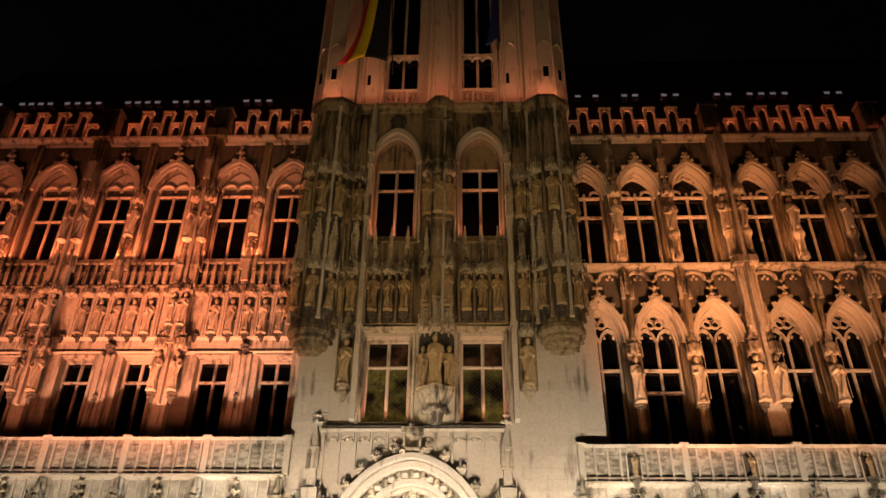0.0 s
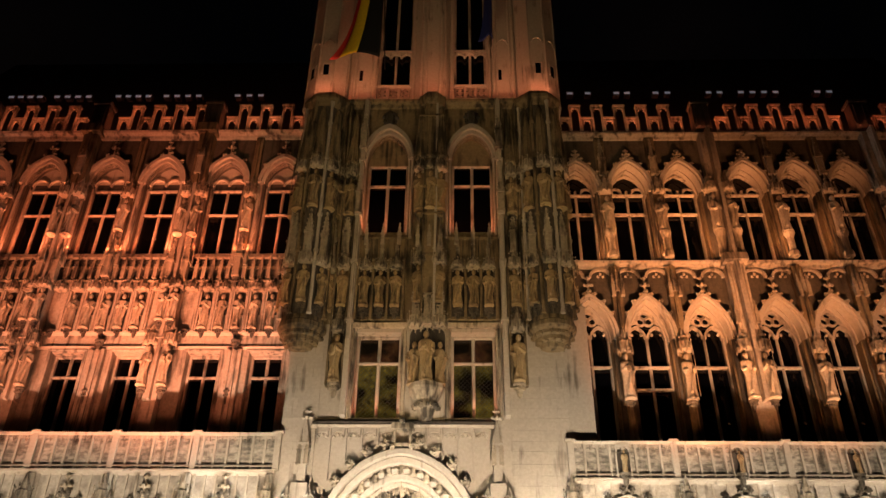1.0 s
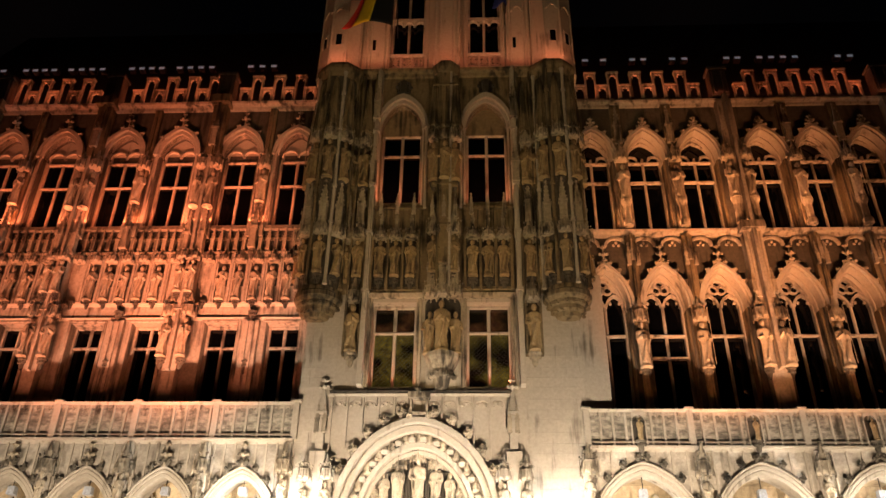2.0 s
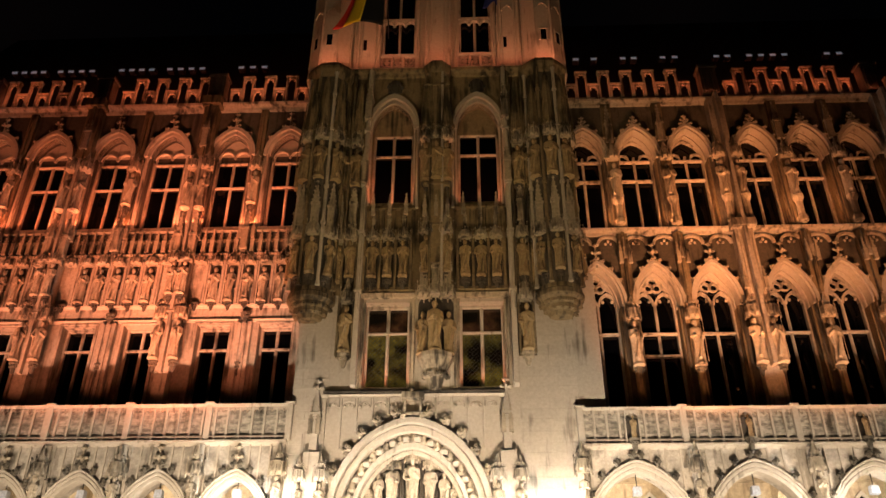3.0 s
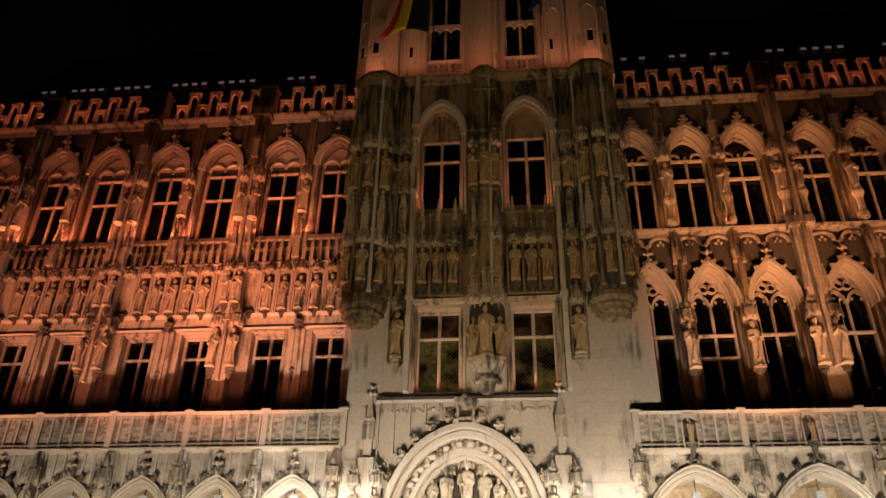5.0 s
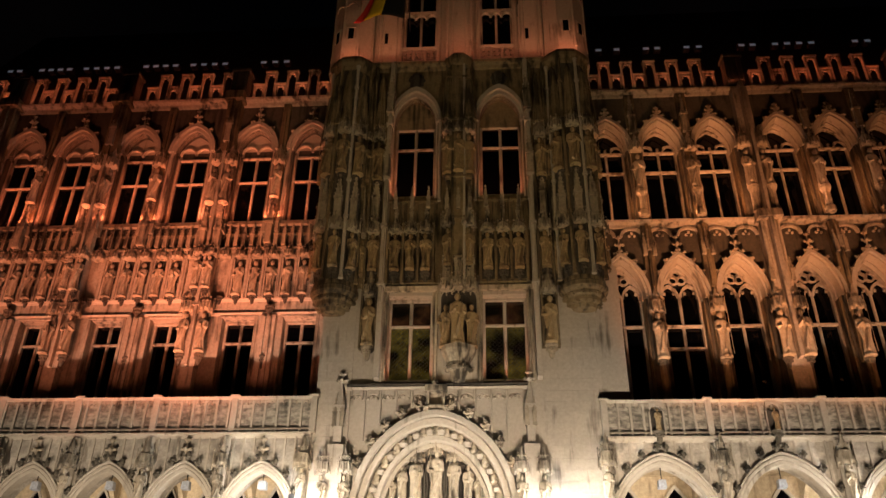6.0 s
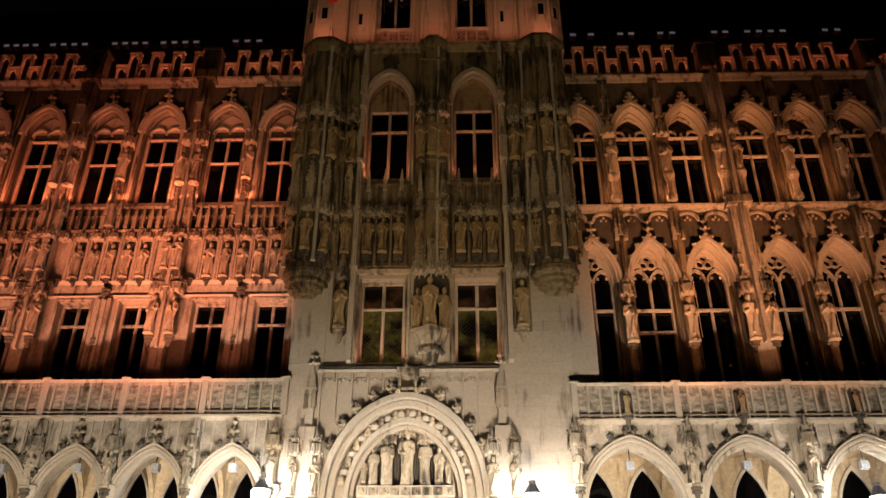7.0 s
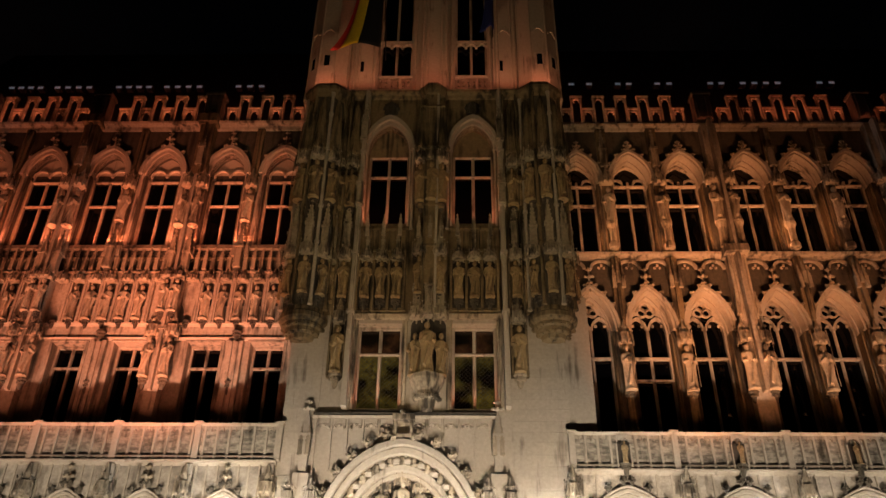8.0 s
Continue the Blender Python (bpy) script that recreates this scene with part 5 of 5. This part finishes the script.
# corner turrets on corbels
for tx in (-5.62, 3.15):
    ty = -0.05
    cor = Shape().lathe([(0.2, 13.3), (0.4, 13.36), (0.46, 13.5), (0.6, 13.56), (0.62, 13.7), (0.7, 13.76), (0.72, 13.88), (0.8, 13.94), (0.86, 14.02), (0.86, 14.18), (0.8, 14.24), (0.8, 14.4)], 16, turn=0.2, wave=0.02, lobes=8)
    for k in range(14):
        a = 2 * math.pi * k / 14
        cor.knob(0.68 * math.cos(a), 0.68 * math.sin(a), 13.78, 0.10, 1.0, k).knob(0.54 * math.cos(a + 0.2), 0.54 * math.sin(a + 0.2), 13.54, 0.09, 1.0, k + 2)
    # dark core, so the shafts and figures in front stand out
    tr = part("turret", Shape().lathe([(0.74, 14.4), (0.74, 24.3)], 8, turn=math.pi / 8).mesh("turret", CRUST_SHADE), tw, (tx, ty, 0))
    part("corbel", cor.mesh("corbel", UMBER), tr, (tx, ty, 0))
    for k in range(5):
        a = math.pi + math.pi * k / 4 + (0 if k not in (0, 4) else (0.1 if k == 0 else -0.1))
        ax, ay = math.cos(a), math.sin(a)
        for z, h in ((14.85, 1.5), (18.9, 1.8)):
            part("console", CONSOLE, tr, (tx + 0.78 * ax, ty + 0.78 * ay, z - 0.42), turn=a + math.pi / 2)
            statue(tx + 0.86 * ax, ty + 0.86 * ay, z, h, "soot-stained stone figure on a corner turret", "turret statues").rotation_euler[2] = a + math.pi / 2
            part("canopy", CANOPY, tr, (tx + 0.82 * ax, ty + 0.82 * ay, z + h + 0.12))
            if z < 16:
                part("pinnacle", SPIRE, tr, (tx + 0.8 * ax, ty + 0.8 * ay, z + h + 0.45))
            else:
                part("hood", HOOD, tr, (tx + 0.8 * ax, ty + 0.8 * ay, z + h + 0.5))
        part("gable", Shape().box(-0.22, 0.22, -0.06, 0.05, 22.6, 23.0).lathe([(0.22, 23.0), (0.02, 24.2)], 4, 0, 0, 1, 0.4, 0.785).mesh("gable", UMBER), tr, (tx + 0.74 * ax, ty + 0.74 * ay, 0), turn=a + math.pi / 2)
    for k in range(6):
        a = math.pi + math.pi * (k - 0.5) / 4
        s = Shape().lathe([(0.1, 14.4), (0.065, 14.6), (0.065, 24.0), (0.1, 24.2)], 6)
        for z in (16.9, 18.5, 21.2, 23.0):
            s.lathe([(0.1, z), (0.1, z + 0.12)], 6)
        part("colonnette", s.mesh("colonnette", PALE if k % 2 else UMBER), tr, (tx + 0.86 * math.cos(a), ty + 0.86 * math.sin(a), 0))
    part("turret_cap", Shape().lathe([(0.76, 24.1), (0.84, 24.36), (0.88, 24.45), (0.88, 24.62), (0.76, 24.86)], 8, sx=1.16, turn=math.pi / 8).mesh("turret_cap", UMBER), tr, (tx, ty, 0))
part("pier_cap", Shape().lathe([(0.5, 24.3), (0.58, 24.5), (0.6, 24.7), (0.48, 24.86)], 8, 0, -0.3, turn=math.pi / 8).mesh("pier_cap", UMBER), tw, (CX, 0, 0))

# the storey above the ledge
UY = 0.45
wall_with_openings(tw, "belfry_wall", -5.8, 3.3, 24.7, 40, UY, UY + 0.8, [(-3.71, -2.23, 25.0, 34), (-0.31, 1.11, 25.0, 34)], PALE)
# near-black sheet for the dark inside of the belfry
part("belfry_back", Shape().box(-5.8, 3.3, UY + 1.1, UY + 1.3, 24.7, 40).mesh("belfry_back", NEARBLACK), tw)
part("belfry_side", Shape().box(-6.2, -5.5, UY + 0.8, 8, 24.7, 40).box(3.0, 3.7, UY + 0.8, 8, 24.7, 40).box(-5.5, 3.0, UY + 0.8, 8, 39.8, 40).mesh("belfry_side", UMBER), tw)
part("rear_wall", Shape().box(-6.2, 3.7, 8.0, 8.6, 0, 40).mesh("rear_wall", UMBER), tw)
for tx in (-5.86, 3.32):
    t = part("belfry_turret", Shape().lathe([(1.0, 24.7), (0.97, 25.3), (0.93, 25.9), (0.92, 40)], 8, turn=math.pi / 8).mesh("belfry_turret", PALE, 0.01), tw, (tx, UY + 0.1, 0))
    for k in range(6):
        a = math.pi + math.pi * (k - 0.5) / 4
        part("colonnette", Shape().lathe([(0.07, 25.4), (0.05, 25.8), (0.05, 40)], 6).mesh("colonnette", PALE), t, (tx + 0.92 * math.cos(a), UY + 0.1 + 0.92 * math.sin(a), 0))
    for a in (math.pi * 1.5, math.pi * 1.5 + (0.785 if tx > 0 else -0.785)):
        wx, wy = tx + 0.86 * math.cos(a), UY + 0.1 + 0.86 * math.sin(a)
        part("slit_window", Shape().box(-0.2, -0.12, -0.04, 0.1, 26.3, 26.9).box(0.12, 0.2, -0.04, 0.1, 26.3, 26.9).box(-0.2, 0.2, -0.04, 0.1, 26.9, 27.0).mesh("slit_frame", PALE, 0.01), t, (wx, wy, 0), turn=a + math.pi / 2)
        # no slit is cut: its dark inside is a black plate on the face
        part("slit_opening", Shape().box(-0.12, 0.12, -0.02, 0.08, 26.3, 26.9).mesh("slit_opening", DARKGLASS), t, (wx, wy, 0), turn=a + math.pi / 2)
        part("gablet", Shape().band(arch(0.2, 0.25, 1, 4, 0, 28.2), arch(0.26, 0.33, 1, 4, 0, 28.2), -0.05, 0.05).mesh("gablet", PALE), t, (wx, wy, 0), turn=a + math.pi / 2)
for x in (-4.25, 1.85):
    s = Shape().box(-0.42, 0.42, -0.22, 0, 24.8, 40)
    for e in (-0.46, -0.3, 0.3, 0.46):
        s.lathe([(0.09, 25.3), (0.055, 25.6), (0.055, 40)], 6, e, -0.24)
    s.band(arch(0.2, 0.3, 1, 5, 0, 28.6), arch(0.27, 0.4, 1, 5, 0, 28.6), -0.3, -0.2)
    part("wall_strip", s.mesh("wall_strip", PALE, 0.01), tw, (x, UY, 0))
    # black plate just proud of the strip paints another dark slit
    part("slit_opening", Shape().box(-0.07, 0.07, -0.226, -0.2, 26.45, 27.05).mesh("slit_opening", DARKGLASS), tw, (x - 0.15, UY, 0))
for x in (-3.84, -2.08, -0.46, 1.26):  # shafts beside the belfry windows
    part("colonnette", Shape().lathe([(0.1, 24.9), (0.06, 25.2), (0.06, 40)], 6).mesh("colonnette", PALE), tw, (x, UY - 0.05, 0))
for x in (-4.85, 2.35):
    part("colonnette", Shape().lathe([(0.12, 24.9), (0.09, 25.2), (0.09, 40)], 6).mesh("colonnette", PALE), tw, (x, UY - 0.06, 0))
s = Shape().box(-0.55, 0.55, -0.35, 0, 24.8, 40)
for e in (-0.5, -0.3, 0.3, 0.5):
    s.lathe([(0.1, 25.3), (0.07, 25.7), (0.07, 40)], 6, e, -0.38)
part("belfry_pier", s.mesh("belfry_pier", PALE, 0.015), tw, (-1.22, UY, 0))
for x, w in ((-2.97, 1.48), (0.40, 1.42)):
    bw = window(tw, x, UY + 0.5, 25.2, 33.5, w, transoms=(0.44,), frame_mat=WING)
    for k in range(3):  # pierced balustrade
        cx = x + (k - 1) * w / 3.05
        q = Shape()
        for i in range(4):
            a = math.pi / 4 + math.pi / 2 * i
            q.band(ring(0.1, 8, 0.12 * math.cos(a), 26.0 + 0.14 * math.sin(a)), ring(0.155, 8, 0.12 * math.cos(a), 26.0 + 0.14 * math.sin(a)), -0.08, 0.05)
        part("quatrefoil", q.mesh("quatrefoil", PALE), bw, (cx, UY + 0.15, 0))
    for e in (-1, 1):
        part("balustrade_post", Shape().box(-0.05, 0.05, -0.1, 0.06, 25.66, 26.32).mesh("balustrade_post", PALE, 0.01), bw, (x + e * w / 6.1, UY + 0.15, 0))
    part("balustrade_rail", Shape().box(-w / 2, w / 2, -0.1, 0.08, 26.32, 26.46).box(-w / 2, w / 2, -0.1, 0.08, 25.0, 25.66).mesh("balustrade_rail", PALE, 0.01), bw, (x, UY + 0.15, 0))
    s = Shape()
    for k in range(3):
        s.band(arch(w / 6 - 0.05, 0.2, 0.8, 5, (k - 1) * w / 3, 28.4), arch(w / 6, 0.26, 0.8, 5, (k - 1) * w / 3, 28.4), -0.12, 0.05)
    part("cusped_band", s.box(-w / 2, w / 2, -0.12, 0.05, 28.66, 28.78).mesh("cusped_band", PALE), bw, (x, UY + 0.35, 0))

# ---- the portal ----
po = thing("portal", (PX, 0, 0), "pale limestone Gothic portal with carved tympanum and leafy arch", "portal")


def portal_arch(w, h):
    return arch(w, h, 0.28, 14, PX, 6.5)


part("hood_mould", Shape().band(portal_arch(2.44, 3.14), portal_arch(2.64, 3.34), -0.32, 0).mesh("hood_mould", PALE, 0.02), po)
part("outer_order", Shape().band(portal_arch(2.22, 2.9), portal_arch(2.42, 3.12), -0.14, 0.2).mesh("outer_order", PALE, 0.02), po)
part("hollow", Shape().band(portal_arch(1.92, 2.6), portal_arch(2.22, 2.9), 0.25, 0.4).mesh("hollow", PALE), po)
part("inner_order", Shape().band(portal_arch(1.79, 2.44), portal_arch(1.94, 2.62), 0.1, 0.6).mesh("inner_order", PALE, 0.015), po)
part("innermost_order", Shape().band(portal_arch(1.66, 2.28), portal_arch(1.78, 2.42), 0.35, 0.8).mesh("innermost_order", PALE, 0.012), po)
part("tympanum", Shape().plate(portal_arch(1.67, 2.3), 6.5, 0.75, 0.9).mesh("tympanum", PALE), po)
part("lintel", Shape().slab([(0.3, 6.62), (0.8, 6.62), (0.8, 7.02), (0.25, 6.98)], PX - 1.55, PX + 1.55).mesh("lintel", PALE, 0.012), po)
for k in range(9):  # small blocks of the lintel frieze
    part("frieze_block", Shape().box(-0.14, 0.14, -0.05, 0.02, 6.68, 6.92).knob(0, -0.05, 6.8, 0.08, 1, k).mesh("frieze_block", CARVED, 0.01), po, (PX - 1.36 + 0.34 * k, 0.27, 0))
part("door_arch", Shape().band(arch(1.35, 0.5, 0.1, 8, PX, 6.1), arch(1.55, 0.62, 0.1, 8, PX, 6.1), 0.4, 0.8).mesh("door_arch", PALE), po)
part("door", Shape().plate(arch(1.36, 0.5, 0.1, 8, PX, 6.1), 0, 0.82, 0.9).mesh("door", IRON), po)
part("jamb", Shape().box(PX - 2.3, PX - 1.55, 0.1, 0.8, 0, 6.5).mesh("jamb", PALE, 0.02), po)
part("jamb", Shape().box(PX + 1.55, PX + 2.3, 0.1, 0.8, 0, 6.5).mesh("jamb", PALE, 0.02), po)
mid = portal_arch(2.07, 2.76)
for i in range(2, len(mid) - 2, 2):  # seated figures of the archivolt
    x, z = mid[i]
    part("archivolt_carving", Shape().knob(0, 0, 0, 0.13, 1.5, i).knob(0.02, -0.06, 0.19, 0.065, 1, i + 1).knob(-0.06, -0.03, -0.1, 0.08, 1, i + 2).knob(0.07, -0.04, -0.08, 0.06, 1.3, i + 3).mesh("archivolt_carving", FIGURE, smooth=True), po, (x, 0.14, z))
    x, z = mid[i + 1] if i + 1 < len(mid) - 2 else mid[i]
    part("archivolt_canopy", Shape().lathe([(0.14, -0.12), (0.16, 0), (0.08, 0.1), (0.02, 0.16)], 6).mesh("archivolt_canopy", PALE), po, (x, 0.14, z))
rim = portal_arch(2.68, 3.38)
for i in (4, 6, 8, 10, 12, 16, 18, 20, 22, 24):
    x, z = rim[i]
    part("crocket", PALE_CROCKET, po, (x, -0.2, z + 0.12))
for dx, h in ((-1.36, 0.85), (-1.06, 1.2), (-0.62, 1.5), (0.0, 1.72), (0.6, 1.5), (1.04, 1.2), (1.34, 0.85)):
    statue(PX + dx, 0.45, 7.02, h, "carved stone figure standing in the portal tympanum", "tympanum figures")
for dx in (-0.9, -0.82, -0.36, -0.27, 0.27, 0.36, 0.8, 0.88):
    part("tympanum_shaft", Shape().lathe([(0.07, 7.0), (0.045, 7.1), (0.045, 8.1 if abs(dx) > 0.6 else 8.5), (0.09, 8.25 if abs(dx) > 0.6 else 8.65)], 6).mesh("tympanum_shaft", NEARBLACK), po, (PX + dx, 0.62, 0))
for dx, z in ((-0.62, 8.4), (0.0, 8.62), (0.6, 8.4)):
    part("canopy", NICHE_CANOPY, po, (PX + dx, 0.55, z))
# panel over the arch, with its cornice
part("ledge", Shape().slab([(-0.05, 10.58), (-0.15, 10.62), (-0.18, 10.66), (0.0, 10.7), (0.0, 10.58)], -4.95, 1.2).mesh("ledge", PALE, 0.012), po)
# the shadow line along the ledge, added as a thin near-black strip
part("lead_flashing", Shape().box(-4.9, 1.15, -0.2, 0, 10.7, 10.76).mesh("lead_flashing", NEARBLACK), po)
for k in range(11):
    x = -4.55 + k * 0.52
    if abs(x - PX) < 0.3:
        continue
    zb = 6.5 + 3.4 * math.sqrt(max(0.0, 1 - ((x - PX) / 2.75) ** 2)) + 0.15
    part("rib", Shape().box(-0.03, 0.03, -0.08, 0, zb, 10.58).mesh("rib", PALE, 0.008), po, (x - 0.26, 0, 0))
    part("panel_head", Shape().fill(arch(0.2, 0.16, 0.4, 5, 0, 10.28), 10.58, -0.1, 0).knob(0, -0.08, 10.34, 0.06, 1, k).knob(-0.14, -0.06, 10.28, 0.05, 1, k).knob(0.14, -0.06, 10.28, 0.05, 1, k).mesh("panel_head", PALE), po, (x, 0, 0))
part("keystone_niche", Shape().box(-0.3, 0.3, -0.3, 0, 10.2, 10.3).box(-0.3, -0.22, -0.3, 0, 10.3, 10.75).box(0.22, 0.3, -0.3, 0, 10.3, 10.75).box(-0.36, 0.36, -0.4, 0, 10.75, 10.95).knob(-0.3, -0.3, 10.15, 0.12, 1, 3).knob(0.3, -0.3, 10.15, 0.12, 1, 4).knob(0, -0.35, 11.0, 0.12, 1, 5).mesh("keystone_niche", CARVED), po, (PX + 0.03, 0, -0.3))
for x in (-5.08, 1.13):
    s = Shape().box(-0.4, 0.4, -0.5, 0, 0, 6.4).box(-0.26, 0.26, -0.4, 0, 6.4, 8.7).box(-0.13, 0.13, -0.3, 0, 8.7, 10.0).lathe([(0.2, 10.0), (0.02, 10.9)], 4, 0, -0.16, turn=0.785)
    s.box(-0.18, 0.18, -0.34, 0, 9.9, 10.02)
    part("portal_pier", s.mesh("portal_pier", PALE, 0.015), po, (x, 0, 0))
    part("finial", PALE_FINIAL, po, (x, -0.16, 10.6))
    for e in (-1, 1):
        part("pinnacle", SPIKE, po, (x + e * 0.12, -0.3, 9.3))
        part("console", CONSOLE, po, (x + e * 0.36, -0.42, 6.1))
        statue(x + e * 0.34, -0.44, 6.5, 1.2, "pale stone figure flanking the portal", "portal statues")
        part("canopy", PALE_CANOPY, po, (x + e * 0.34, -0.4, 7.8))
    part("pinnacle", pinnacle_mesh(0.2, 3.0, PALE, 9), po, (x + (0.45 if x < 0 else -0.45), -0.3, 5.6))

# ---- flags ----
def flag(x, y, z, w, drop, colours, label):
    """A flag that hangs in folds from a slanting staff."""
    f = thing("flag", (x, y, z), label, "flag")
    part("staff", Shape().add([(x + 0.03 * math.cos(a) + 0.0, y + 2.0 - 2.3 * k, z - 3.4 + 3.9 * k + 0.03 * math.sin(a)) for k in (0, 1) for a in [i * 1.047 for i in range(6)]],
                              [(i, (i + 1) % 6, 6 + (i + 1) % 6, 6 + i) for i in range(6)]).mesh("staff", IRON), f)
    n = len(colours)
    for c, (mat, nm) in enumerate(colours):
        s = Shape()
        nu, nv = 6, 18
        vs = []
        for j in range(nv + 1):
            v = j / nv
            for i in range(nu + 1):
                u = (c + i / nu) / n
                g = (0.0, 0.52, 0.84, 1.0)[c] + ((0.52, 0.32, 0.16)[c] if n == 3 else 1.0) * i / nu
                xx = x - g * w * (0.62 + 0.28 * v) - 0.35 * v ** 4 * g * g * w
                yy = y + 0.10 * math.sin(7 * u + 2.5 * v) * (0.3 + v)
                zz = z - v * drop + 0.12 * math.sin(3 * u) - 0.25 * u * (1 - v) - 0.25 * u * u * v
                vs.append((xx, yy, zz))
        m = nu + 1
        s.add(vs, [(j * m + i, j * m + i + 1, (j + 1) * m + i + 1, (j + 1) * m + i) for j in range(nv) for i in range(nu)])
        me = s.mesh(nm, mat, smooth=True)
        ob = part(nm, me, f)
        ob.modifiers.new("thickness", "SOLIDIFY").thickness = 0.008
    return f


flag(-3.45, -1.3, 31.0, 1.7, 4.6, [(FLAGBLACK, "black_stripe"), (FLAGYELLOW, "yellow_stripe"), (FLAGRED, "red_stripe")], "black, yellow and red cloth flag hanging from the tower")
flag(1.35, -1.3, 31.0, 0.5, 3.6, [(FLAGBLUE, "blue_cloth")], "dark blue cloth flag hanging from the tower")

# ---- wall lanterns ----
for lx, ly, lz in LANTERNS:
    ln = thing("wall_lantern", (lx, ly, lz - 0.3), "lit iron wall lantern with a pointed cap", "lantern", "wall lanterns")
    part("cap", Shape().lathe([(0.27, 0.3), (0.25, 0.33), (0.12, 0.55), (0.09, 0.58), (0.11, 0.66), (0.09, 0.69)], 6).mesh("cap", LANTERNCAP, 0.008), ln, (lx, ly, lz))
    part("glass", Shape().lathe([(0.2, -0.35), (0.29, 0.29)], 6).mesh("glass", LAMPGLASS), ln, (lx, ly, lz)).visible_shadow = False
    for k in range(6):
        a = k * math.pi / 3
        part("frame_bar", Shape().lathe([(0.014, -0.36), (0.014, 0.3)], 4).mesh("frame_bar", IRON), ln, (lx + 0.25 * math.cos(a), ly + 0.25 * math.sin(a), lz))
    part("base", Shape().lathe([(0.04, -0.6), (0.12, -0.5), (0.21, -0.4), (0.22, -0.35)], 6).mesh("base", IRON), ln, (lx, ly, lz))
    part("bracket", Shape().box(-0.025, 0.025, 0.0, -ly - 0.03, -0.62, -0.56).box(-0.025, 0.025, -ly - 0.09, -ly - 0.03, -1.2, -0.3).mesh("bracket", IRON, 0.006), ln, (lx, ly, lz))
